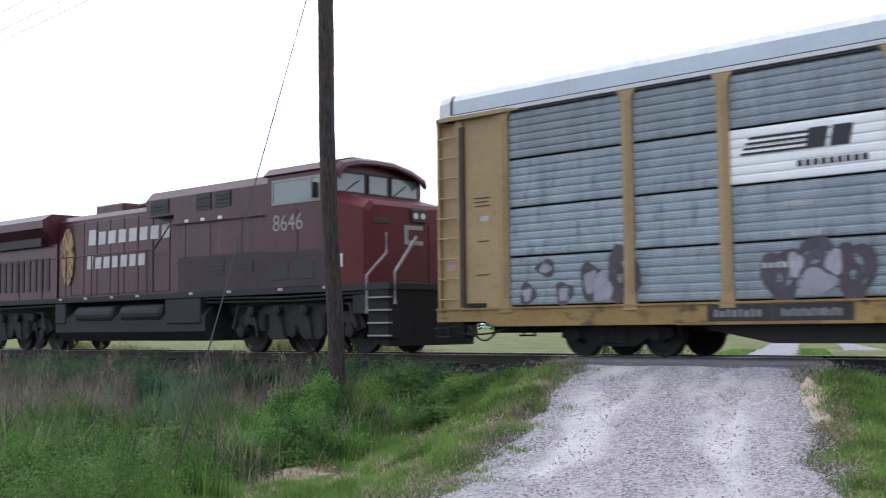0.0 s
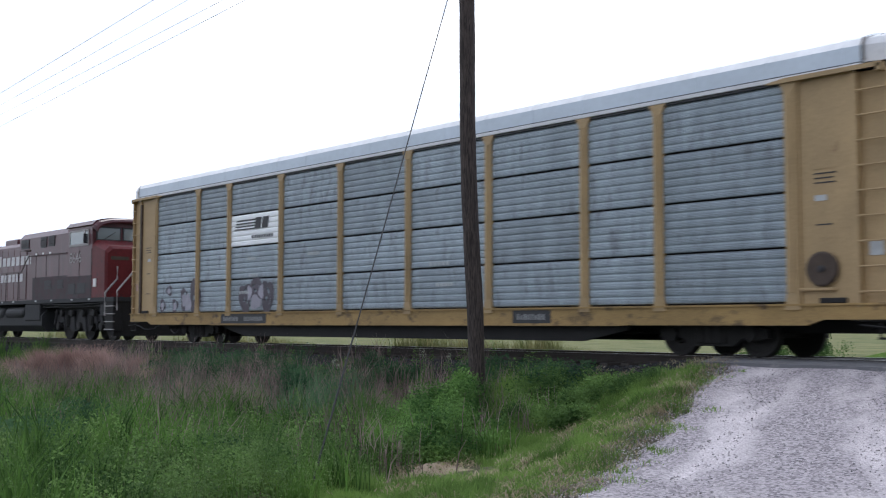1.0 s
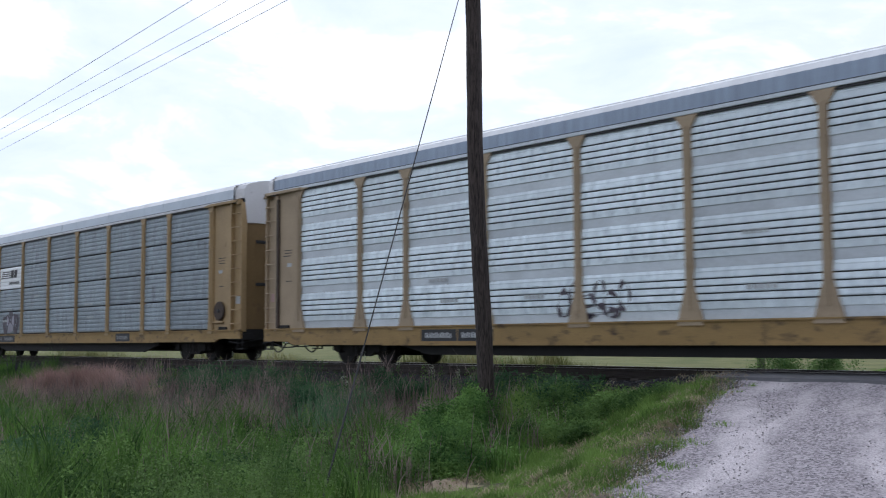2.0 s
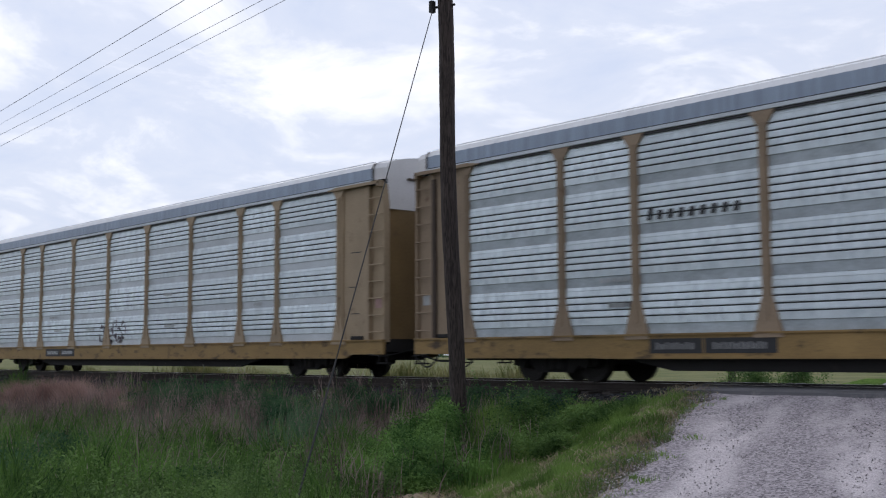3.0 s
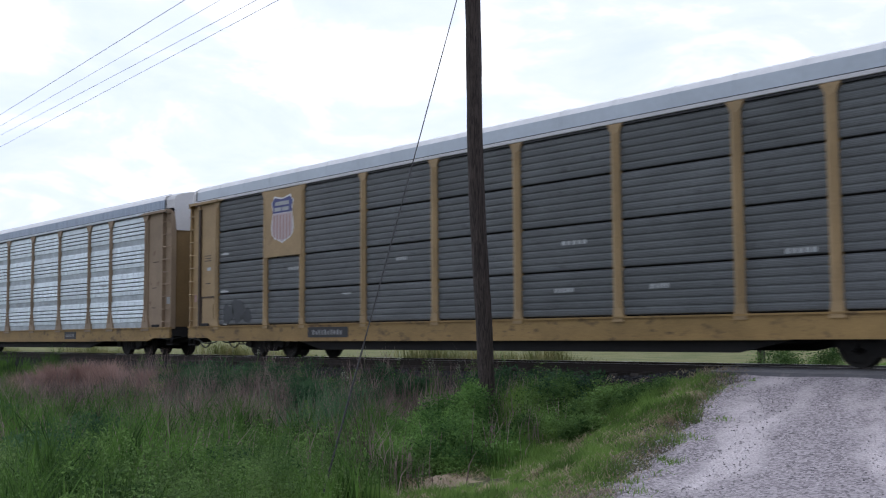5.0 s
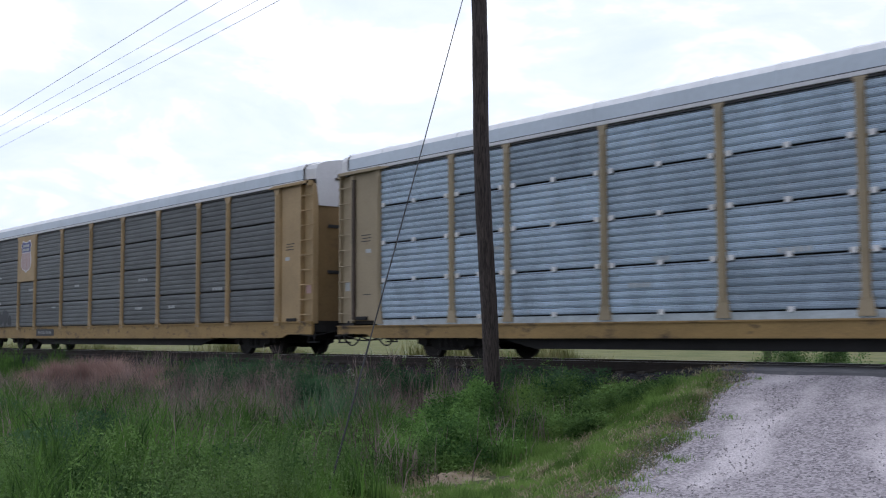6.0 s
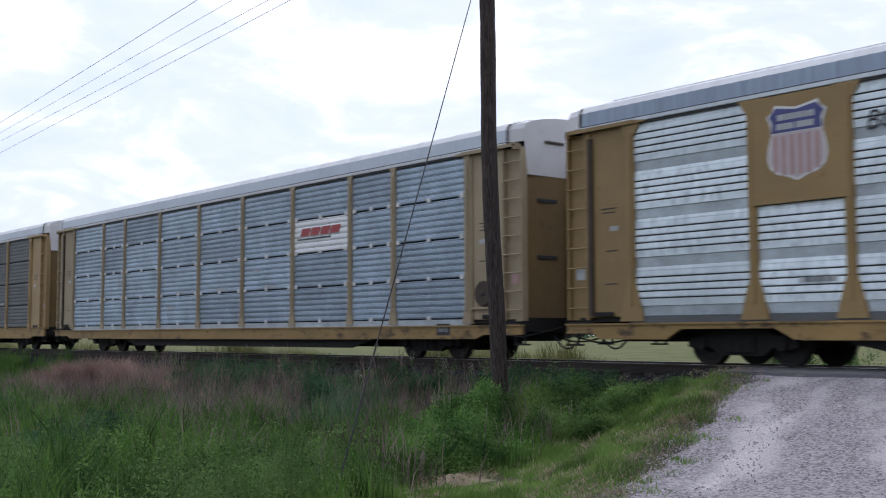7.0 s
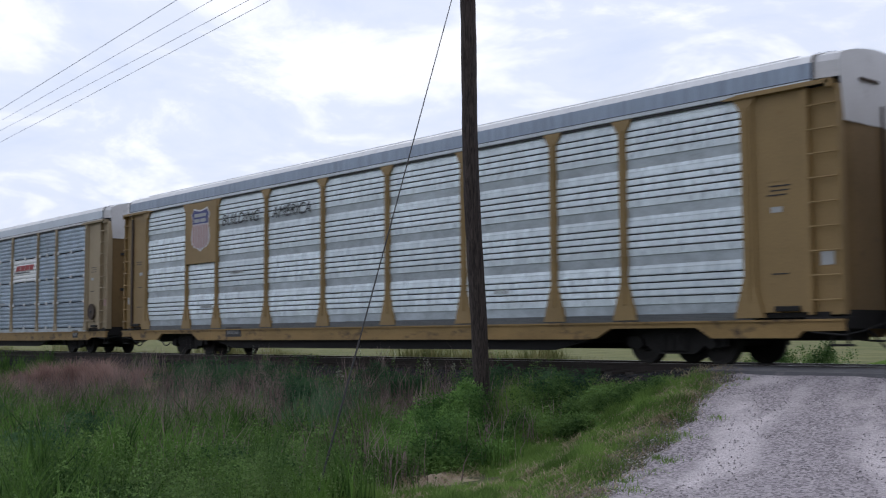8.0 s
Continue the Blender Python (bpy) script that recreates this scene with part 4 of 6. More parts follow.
def spray(car, rng, cx, cz, rx, rz, material, y, hole):
    """A wavering sprayed shape: a filled patch, or a band round an open middle."""
    bm = bmesh.new()
    n, ph = 20, rng.uniform(0, 6)
    ro = [1 + .16 * math.sin(3 * k * 6.283 / n + ph) + rng.uniform(-.07, .07) for k in range(n)]
    a = [bm.verts.new((cx + ro[k] * rx * math.cos(6.283 * k / n), y, cz + ro[k] * rz * math.sin(6.283 * k / n))) for k in range(n)]
    if hole:
        c = [bm.verts.new((cx + ro[k - 3] * rx * hole * math.cos(6.283 * k / n), y, cz + ro[k - 3] * rz * hole * math.sin(6.283 * k / n))) for k in range(n)]
        for k in range(n):
            bm.faces.new((a[k], a[(k + 1) % n], c[(k + 1) % n], c[k]))
    else:
        bm.faces.new(a)
    part("graffiti", bm, material, car, "sprayed graffiti shape")


def decorate(car, spec):
    logo, b = spec["logo"], spec["logo_bay"]
    x0, x1 = POSTS[b] + .15, POSTS[b + 1] - .15
    mx, mz = (POSTS[b] + POSTS[b + 1]) / 2, ROW0 + 2 * ROW_H
    if logo == "stripes":
        p = emblem_panel(car, spec, "white painted emblem panel with black bars")
        for i in range(4):
            part("stripe", plate(bmesh.new(), x0 + .15 + .05 * i - mx, x0 + 1.35 + .02 * i - mx, .50 + .085 * i, .54 + .085 * i, -.034), STENCIL_BLACK, p)
        blocks(p, STENCIL_BLACK, x0 + 1.3 - mx, .50, .8, .33, 2, -.038, .18, .2)
        blocks(p, STENCIL_BLACK, x0 + 1.15 - mx, .22, 1.2, .10, 9, -.036, .3)
        lettering_plates(car, [(-7.61, 1.18, 4), (-6.42, 1.37, 6), (5.1, 1.15, 4)], .94)
        rng = random.Random(7)
        for cx, cz, rx, rz in ((-11.5, 1.22, .19, .22), (-11.05, 1.70, .22, .16), (-10.62, 1.20, .20, .22), (-10.0, 1.42, .26, .36), (-9.32, 1.50, .36, .50),
                               (-6.25, 1.38, .34, .46), (-5.62, 1.62, .46, .32), (-5.02, 1.40, .34, .48)):
            spray(car, rng, cx, cz, rx, rz, PURPLE, -1.5055, .62 if rx < .3 else .5)
            spray(car, rng, cx - .12 * rx, cz - .1 * rz, rx * .5, rz * .55, LILAC if rx < .3 else PURPLE, -1.5075, .0 if rx < .3 else .3)
        for cx, cz, rx, rz in ((-9.75, 1.28, .20, .26), (-5.65, 1.25, .30, .22), (-5.35, 1.55, .14, .20), (-6.0, 1.55, .13, .2)):
            spray(car, rng, cx, cz, rx, rz, LILAC, -1.5095, 0)
    elif logo == "tag":
        rng = random.Random(9)
        for cx, cz, rx, rz in ((-1.85, 1.35, .20, .30), (-1.55, 1.50, .16, .34), (-1.2, 1.30, .24, .26), (-.85, 1.55, .15, .30), (-.55, 1.30, .22, .28), (-.2, 1.48, .16, .30), (-1.0, 1.20, .55, .10)):
            spray(car, rng, cx, cz, rx, rz, PURPLE, -1.503, .80)
        lettering_plates(car, [(-6.6, 1.3, 5), (-5.25, 1.2, 5)], worn=False)
    elif logo == "word":
        blocks(car, STENCIL_BLACK, x0 + .15, 3.15, 2.2, .24, 9, -1.525, .58, .22, (1, .75, .75, .75, .75, .75, .75, .75, .75), label="dark slanted lettering in plain blocks")
        lettering_plates(car, [(-6.9, 1.2, 4), (-5.65, 1.5, 6), (5.0, 1.1, 4)])
    elif "shield" in logo:
        cx = (POSTS[b] + POSTS[b + 1]) / 2
        build_shield(car, cx, 4.0, YELLOW if logo == "shield" else OCHRE)
        if logo == "shield":
            lettering_plates(car, [(-6.9, 1.9, 5)])
            part("access_hatch", boxes([(-13.0, -12.2, -1.50, -1.47, 1.0, 1.85), (-12.95, -12.25, -1.52, -1.49, 1.2, 1.65)]), YELLOW, car)
            part("hatch_seam", boxes([(-13.06, -12.16, -1.524, -1.47, 1.86, 1.90), (-13.06, -13.01, -1.524, -1.47, .98, 1.86), (-12.19, -12.16, -1.524, -1.47, .98, 1.86)]), BRAKE, car, "dark seam round the access hatch")
            rng = random.Random(3)
            for gx, gz, rx, rz in ((-11.35, 1.32, .32, .30), (-10.75, 1.42, .36, .36), (-10.2, 1.25, .24, .22)):
                spray(car, rng, gx, gz, rx, rz, GROOVE, -1.503, 0)
            for gx, gz, rx, rz in ((-11.55, 3.18, .24, .035), (-11.6, 2.02, .26, .04), (-11.5, 1.02, .14, .03), (-5.1, 1.75, .22, .025)):
                spray(car, rng, gx, gz, rx, rz, FAINT, -1.503, 0)
        else:
            slogan(car)
            lettering_plates(car, [(-6.6, .9, 4)])
    elif logo == "red":
        p = emblem_panel(car, spec, "white painted emblem panel with red slanted blocks")
        blocks(p, RED_INK, x0 + .25 - mx, .50, 2.0, .22, 4, -.038, .12, .5)
        part("stripe", plate(bmesh.new(), x0 + .1 - mx, x0 + 1.8 - mx, .39, .44, -.034), STENCIL_BLACK, p)
        lettering_plates(car, [(10.9, .5, 2)])
    if spec.get("clips"):
        cm = shared("clip", lambda: boxes([(-.06, .06, -.03, .01, -.05, .05)]), WHITE)
        for i, x in enumerate(POSTS[:-1]):
            mid = (x + POSTS[i + 1]) / 2
            for r in range(4):
                for cx in ((x + .2, mid, POSTS[i + 1] - .2) if r else (mid,)):
                    piece("clip", cm, car, pose(cx, -1.505, ROW0 + r * ROW_H + .03))
    if spec["name"] in "AE":
        hb = part("hand_brake_wheel", lathe([(.05, -.03), (.27, -.04), (.30, -.02), (.30, .02), (.26, .03), (.05, .04)], 18), BRAKE, car, "dark grease-stained hand brake wheel", pose(12.62, -1.53, 1.55))
        part("hub", lathe([(.02, -.07), (.06, -.06), (.07, .02)], 10), STENCIL_BLACK, hb)
        part("grab_iron", boxes([(12.2, 12.85, -1.56, -1.50, 1.18, 1.23)], .01), spec["frame"], car)
    rng = random.Random(spec["name"])
    for i in range(6):
        x = rng.choice(POSTS[1:-2]) + rng.uniform(.5, 1.4)
        blocks(car, FAINT, x, 1.5 + rng.choice((0, 1, .5)), rng.uniform(.4, .8), .09, 5, -1.512, .35)


def slogan(car):
    for word, x in (("BUILDING", POSTS[2] + .3), ("AMERICA", POSTS[3] + .3)):
        cu = bpy.data.curves.new("slogan", "FONT")
        cu.body, cu.size, cu.shear = word, .48, .25
        tmp = bpy.data.objects.new("slogan", cu)
        scene.collection.objects.link(tmp)
        bpy.context.view_layer.update()
        me = bpy.data.meshes.new_from_object(tmp.evaluated_get(bpy.context.evaluated_depsgraph_get()))
        bpy.data.objects.remove(tmp)
        me.materials.clear()
        me.materials.append(STENCIL_BLACK)
        piece("lettering", me, car, pose(x, -1.522, 4.0, 90, 0, 0), "black slanted capital lettering")


CARS = [build_car(s) for s in CAR_SPECS]

# ---------------------------------------------------------------- locomotive
LOCO_X = -18.0                     # the nose plate at the start; the unit trails, its long hood ahead to -x


def build_loco():
    lo = tagged(new("locomotive"), "weathered maroon diesel freight locomotive with pale lettering and grimy lower panels", "locomotive")
    # frame, deck and end platform
    bm = boxes([(-20.6, .75, -1.52, 1.52, 1.42, 1.58), (-20.4, .6, -.7, .7, .95, 1.45)], .01)
    part("frame", bm, LOCO_UNDER, lo)
    part("pilot", add_prism(bmesh.new(), [(.30, .22), (.62, .18), (.72, 1.42), (.30, 1.42)], "y", -1.42, 1.42), BLACK, lo, "black snow plough pilot")
    # nose with its sloped top and bevelled cheeks
    bm = bmesh.new()
    secs = [(0.0, 1.42, 3.36), (-.08, 1.50, 3.46), (-1.15, 1.52, 3.74)]
    rings = []
    for x, w, zt in secs:
        rings.append([bm.verts.new((x, y, z)) for y, z in ((-w, 1.58), (-w, zt - .18), (-w + .2, zt), (w - .2, zt), (w, zt - .18), (w, 1.58))])
    for a, b in zip(rings, rings[1:]):
        for i in range(5):
            bm.faces.new((a[i], a[i + 1], b[i + 1], b[i]))
    bm.faces.new(rings[0]); bm.faces.new(rings[-1][::-1])
    bmesh.ops.recalc_face_normals(bm, faces=bm.faces)
    nose = part("nose", bm, LOCO_BRIGHT, lo, "bright red low nose")
    part("headlight", boxes([(-.02, .05, -.05, .45, 3.02, 3.34)], .02), STENCIL_BLACK, nose)
    for y in (.08, .32):
        part("lamp_lens", lathe([(.02, .052), (.075, .06), (.08, .045)], 12, "x"), WHITE, nose, m=pose(0, y, 3.18))
    part("number_board", boxes([(-.03, .012, -1.3, -.6, 2.95, 3.08)]), BRAKE, nose)
    part("emblem", boxes([(-.01, .014, -.27, -.15, 2.5, 2.95), (-.01, .014, -.15, .35, 2.85, 2.95), (-.01, .014, -.15, .35, 2.5, 2.6)]), HANDRAIL, nose, "pale block emblem")
    part("nose_door", boxes([(-.01, .02, .55, 1.05, 1.62, 3.0)], .01), LOCO_BRIGHT, nose)
    # cab
    bm = bmesh.new()
    add_prism(bm, [(-1.52, 1.58), (1.52, 1.58), (1.52, 4.18), (1.05, 4.40), (.4, 4.53), (-.9, 4.53), (-1.40, 4.42), (-1.52, 4.26)], "x", -3.40, -1.15)
    cab = part("cab", bm, LOCO_RED, lo)
    bm = bmesh.new()
    add_prism(bm, [(-1.57, 4.30), (-1.40, 4.47), (-.9, 4.58), (.4, 4.58), (1.05, 4.45), (1.57, 4.22), (1.54, 4.18), (1.05, 4.41), (.4, 4.54), (-.9, 4.54), (-1.40, 4.43), (-1.54, 4.26)], "x", -3.50, -1.06)
    part("roof", bm, LOCO_RED, cab)
    # rounded visor that slopes down over the windshields
    bm = bmesh.new()
    rows = []
    for x, w, drop in ((-1.10, 1.0, 0.0), (-.99, .985, .025), (-.90, .96, .07), (-.86, .93, .15)):
        rows.append([bm.verts.new((x, y * w, z - drop)) for y, z in ((-1.56, 4.20), (-1.54, 4.31), (-1.36, 4.46), (-.9, 4.565), (-.25, 4.60), (.4, 4.585), (1.05, 4.46), (1.50, 4.28), (1.54, 4.17))])
    for a, b in zip(rows, rows[1:]):
        for i in range(8):
            bm.faces.new((a[i], b[i], b[i + 1], a[i + 1]))
    lip = [bm.verts.new((v.co.x - .03, v.co.y * .97, v.co.z - .045)) for v in rows[-1]]
    back = [bm.verts.new((-1.12, v.co.y * .97, v.co.z - .05)) for v in rows[0]]
    for i in range(8):
        bm.faces.new((rows[-1][i], lip[i], lip[i + 1], rows[-1][i + 1]))
        bm.faces.new((lip[i], back[i], back[i + 1], lip[i + 1]))
    bmesh.ops.recalc_face_normals(bm, faces=bm.faces)
    part("visor", bm, LOCO_RED, cab, "rounded maroon visor over the windshields")
    part("antenna_dome", lathe([(.02, .10), (.09, .08), (.12, .0)], 12, "z"), STENCIL_BLACK, cab, m=pose(-2.4, -.6, 4.56))
    for y0 in (-1.1, .5):
        part("wiper", add_tube(bmesh.new(), [(-1.09, y0, 3.76), (-1.09, y0 + .45, 4.05)], .012, 5), STENCIL_BLACK, cab)
    part("mirror", boxes([(-1.62, -1.56, -1.68, -1.54, 3.62, 3.98)], .01), STENCIL_BLACK, cab)
    part("lower_grime_panel", boxes([(-3.4, -1.14, -1.526, -1.515, 1.58, 2.42)]), LOCO_SOOT, cab, "grime-covered lower side panel")
    for x0, x1 in ((-3.16, -1.86), (-1.76, -1.50)):
        fr = part("side_window", boxes([(x0 - .05, x1 + .05, -1.545, -1.515, 3.55, 3.63), (x0 - .05, x1 + .05, -1.545, -1.515, 4.10, 4.16), (x0 - .05, x0, -1.545, -1.515, 3.63, 4.10), (x1, x1 + .05, -1.545, -1.515, 3.63, 4.10)]), HANDRAIL, cab)
        part("pane", boxes([(x0, x1, -1.53, -1.521, 3.63, 4.10)]), GLASS, fr)
    for y0, y1 in ((-1.38, -.42), (.42, 1.38), (-.34, .34)):
        fr = part("windshield", boxes([(-1.16, -1.12, y0, y1, 3.72, 4.24)]), STENCIL_BLACK, cab)
        part("pane", boxes([(-1.13, -1.112, y0 + .05, y1 - .05, 3.77, 4.19)]), GLASS, fr)
    for x0, x1 in ((-3.25, -2.62), (-2.4, -1.7)):
        part("access_door", boxes([(x0, x1, -1.536, -1.52, 1.75, 2.15)], .008), STENCIL_BLACK, cab)
    cu = bpy.data.curves.new("unit_number", "FONT")
    cu.body, cu.size, cu.extrude = "8646", .56, .002
    tmp = bpy.data.objects.new("unit_number", cu)
    scene.collection.objects.link(tmp)
    bpy.context.view_layer.update()
    me = bpy.data.meshes.new_from_object(tmp.evaluated_get(bpy.context.evaluated_depsgraph_get()))
    bpy.data.objects.remove(tmp)
    me.materials.clear(); me.materials.append(HANDRAIL)
    piece("lettering", me, cab, pose(-3.2, -1.53, 2.93, 90), "pale unit number")
    # equipment cabinet behind the cab
    bm = bmesh.new()
    add_prism(bm, [(-1.38, 1.58), (1.38, 1.58), (1.38, 4.15), (1.18, 4.38), (-1.18, 4.38), (-1.38, 4.15)], "x", -7.53, -3.40)
    add_prism(bm, [(-.95, 1.58), (.95, 1.58), (.95, 3.8), (-.95, 3.8)], "x", -8.84, -7.53)
    add_prism(bm, [(-1.38, 3.68), (1.38, 3.68), (1.38, 4.15), (1.18, 4.38), (-1.18, 4.38), (-1.38, 4.15)], "x", -8.84, -7.53)
    eq = part("equipment_cabinet", bm, LOCO_RED, lo)
    part("lower_grime_panel", boxes([(-7.3, -3.42, -1.392, -1.378, 1.58, 2.5)]), LOCO_SOOT, eq, "grime-covered lower side panel")
    for x0, x1, z0, z1 in ((-8.6, -7.75, 3.74, 4.12), (-6.48, -5.86, 3.70, 4.14), (-5.65, -5.03, 3.72, 4.14), (-6.0, -5.3, 2.0, 2.35), (-4.7, -4.1, 2.0, 2.35)):
        gr = part("grille", boxes([(x0, x1, -1.40, -1.375, z0, z1)]), STENCIL_BLACK, eq)
        part("louvre", boxes([(x0, x1, -1.415, -1.395, z0 + .1 * k, z0 + .1 * k + .02) for k in range(1, int((z1 - z0) / .1))]), LOCO_SOOT, gr)
    for x in (-9.0, -8.27):
        part("hood_door", boxes([(x, x + .70, -.975, -.945, 1.66, 3.62)], .012), LOCO_RED, eq)
    for x in (-7.0, -5.9, -4.6):
        part("door_seam", boxes([(x, x + .025, -1.387, -1.378, 1.7, 3.4)]), LOCO_SOOT, eq)
    for x in (-6.3, -5.55, -7.0):
        part("marker", boxes([(x, x + .16, -1.40, -1.378, 3.42, 3.5)]), WHITE, eq)
    # long engine hood with its doors
    bm = bmesh.new()
    add_prism(bm, [(-.95, 1.58), (.95, 1.58), (.95, 3.95), (.78, 4.10), (-.78, 4.10), (-.95, 3.95)], "x", -14.3, -8.84)
    hood = part("engine_hood", bm, LOCO_RED, lo)
    for i in range(7):
        x = -14.2 + i * .73
        part("hood_door", boxes([(x, x + .70, -.975, -.945, 1.66, 3.85)], .012), LOCO_RED, hood)
    part("exhaust_stack", boxes([(-12.75, -11.25, -.6, .45, 4.08, 4.38)], .04), LOCO_RED, hood)
    bm = add_tube(bmesh.new(), [(-10.55, -.5, 4.20), (-10.05, -.5, 4.22)], .06, 8, .10)
    add_box(bm, -10.45, -10.2, -.55, -.45, 4.08, 4.18)
    add_tube(bm, [(-10.5, -.3, 4.22), (-10.15, -.3, 4.24)], .05, 8, .09)
    part("horn", bm, STENCIL_BLACK, hood)
    # pale lettering and crest, as plain blocks
    blocks(hood, SILVER, -12.5, 3.14, 4.36, .46, 8, -.984, .30, .08, (1, .82, .82, .82, .82, .82, .82, .82), label="large pale lettering in plain blocks")
    blocks(hood, SILVER, -12.58, 2.43, 3.2, .42, 7, -.984, .30, .08, (1, .8, .8, .8, .8, .8, .8), label="large pale lettering in plain blocks")
    n = 18
    part("crest", add_prism(bmesh.new(), [(-13.66 + .36 * math.cos(6.283 * k / n), 2.85 + .88 * math.sin(6.283 * k / n)) for k in range(n)], "y", -1.02, -.98), GOLD, hood, "faded gold oval crest")
    # radiator section with overhanging wings
    bm = bmesh.new()
    add_prism(bm, [(-1.0, 1.58), (1.0, 1.58), (1.0, 3.3), (1.5, 3.78), (1.5, 4.02), (1.2, 4.22), (-1.2, 4.22), (-1.5, 4.02), (-1.5, 3.78), (-1.0, 3.3)], "x", -20.0, -14.3)
    rad = part("radiator_section", bm, LOCO_RED, lo)
    part("radiator_screen", boxes([(-19.8, -14.9, -1.22, -1.0, 3.25, 3.62)]), STENCIL_BLACK, rad)
    for i in range(12):
        x = -19.3 + i * .40
        part("air_intake", boxes([(x, x + .16, -1.02, -.99, 1.85, 2.9)]), STENCIL_BLACK, rad)
    for x in (-13.2, -11.8, -10.4, -9.1, -6.6, -5.0, -3.0, -1.4):
        part("deck_plate", boxes([(x, x + .16, -1.535, -1.52, 1.50, 1.56)]), FAINT, lo)
    part("builder_plate", boxes([(-.97, -.73, -1.545, -1.515, 1.98, 2.28)]), WHITE, cab, "small white notice")
    for x in (-2.3, -1.2):
        part("door_seam", boxes([(x, x + .02, -1.53, -1.52, 1.6, 3.4)]), LOCO_SOOT, cab)
    # handrails along the walkway
    hr = part("handrail", add_tube(bmesh.new(), [(-20.2, -1.48, 2.78), (-8.3, -1.48, 2.78), (-7.55, -1.48, 3.40), (-3.6, -1.48, 3.37)], .022, 6), DARK_RAIL, lo)
    for i in range(9):
        x = -20.0 + i * 1.42
        part("stanchion", add_tube(bmesh.new(), [(x, -1.48, 1.5), (x, -1.48, 2.78 if x < -8.3 else 3.38)], .018, 6), DARK_RAIL, hr)
    # front steps and grab rails
    for y in (-1, 1):
        st = part("step_well", boxes([(.05, .7, y * 1.30 - .2, y * 1.30 + .2, .35, 1.45)], .02), BLACK, lo)
        for z in (.40, .68, .96, 1.24):
            part("step", boxes([(.1, .78, y * 1.5 - .06, y * 1.5 + .03, z, z + .035)]), HANDRAIL, st)
        part("grab_rail", add_tube(bmesh.new(), [(.02, y * 1.5, .9), (.02, y * 1.5, 1.75), (.35, y * 1.2, 2.25), (.35, y * 1.2, 2.7)], .035, 6), HANDRAIL, st)
        part("grab_rail", add_tube(bmesh.new(), [(.80, y * 1.4, 1.1), (.80, y * 1.4, 1.8), (.80, y * .7, 2.6)], .035, 6), HANDRAIL, st)
    # fuel tank and air reservoirs
    part("fuel_tank", add_prism(bmesh.new(), [(-1.2, .30), (1.2, .30), (1.46, .55), (1.46, .95), (1.2, 1.2), (-1.2, 1.2), (-1.46, .95), (-1.46, .55)], "x", -13.5, -6.0), LOCO_UNDER, lo)
    part("battery_box", boxes([(-7.75, -6.15, -1.5, -.9, .75, 1.42)], .03), LOCO_UNDER, lo)
    part("tank_end_box", boxes([(-13.5, -12.9, -1.5, -.9, .8, 1.42)], .03), LOCO_UNDER, lo)
    for x in (-12.4, -10.0):
        part("air_reservoir", lathe([(.03, x), (.2, x + .05), (.25, x + .14), (.25, x + 2.0), (.2, x + 2.1), (.03, x + 2.15)], 16, "x"), LOCO_UNDER, lo, m=pose(0, -1.3, 1.06))
    for y, z, x0, x1 in ((-1.44, 1.36, -20.2, -13.6), (-1.40, 1.29, -6.0, .2), (-1.46, 1.38, -6.0, .2)):
        part("pipe", add_tube(bmesh.new(), [(x0, y, z), ((x0 + x1) / 2, y, z - .04), (x1, y, z)], .028, 6), DUSTY, lo)
    part("sand_box", boxes([(-.5, -.05, -1.45, -1.0, .9, 1.42)], .03), LOCO_UNDER, lo)
    # three-axle trucks
    wm = shared("loco_wheel", lambda: wheel_mesh(0.53), WHEEL)
    for cx in (-2.75, -16.6):
        tk = new("truck"); tk.parent = lo; tk.location = (cx, 0, 0)
        out = [(-2.45, .62), (-2.1, .50), (-1.75, .72), (-1.2, .60), (-.9, .34), (-.35, .34), (0, .62), (.35, .34), (.9, .34), (1.2, .60), (1.75, .72), (2.1, .50), (2.45, .62), (2.3, .95), (1.4, 1.0), (1.0, 1.18), (-1.0, 1.18), (-1.4, 1.0), (-2.3, .95)]
        for y in (-1.22, 1.06):
            fr = part("side_frame", add_prism(bmesh.new(), out, "y", y, y + .16), DUSTY, tk)
            for x in (-1.98, 0, 1.98):
                part("journal_box", lathe([(.05, -.1), (.15, -.09), (.17, .05), (.17, .12)], 12), TRUCK, fr, m=pose(x, y, .53))
            for x in (-1.1, 1.1):
                part("spring", add_tube(bmesh.new(), [(x, y - .02, .55), (x, y - .02, .95)], .12, 8), TRUCK, fr)
            s = -1 if y < 0 else 1
            yo = y if y < 0 else y + .16
            for x in (-1.5, -.5, .5, 1.5):
                part("brake_cylinder", lathe([(.04, -.02), (.13, .0), (.13, .12), (.05, .16)], 12), TRUCK, fr, m=pose(x, yo + s * .10 - .07, 1.02))
                part("brake_hanger", add_tube(bmesh.new(), [(x, yo + s * .05, 1.0), (x + .12, yo + s * .06, .62), (x + .16, yo + s * .05, .38)], .04, 6), DUSTY, fr)
            for x in (-2.25, 2.25):
                part("damper", add_tube(bmesh.new(), [(x, yo + s * .08, .6), (x * .9, yo + s * .10, 1.18)], .055, 8), DUSTY, fr)
            part("brake_pipe", add_tube(bmesh.new(), [(-2.4, yo + s * .05, 1.08), (-1.2, yo + s * .07, 1.22), (1.2, yo + s * .07, 1.22), (2.4, yo + s * .05, 1.08)], .022, 6), TRUCK, fr)
        for x in (-1.98, 0, 1.98):
            for k in (0, 180):
                piece("wheel", wm, tk, pose(x, -.76 if k == 0 else .76, .53, 0, 0, k))
    return lo


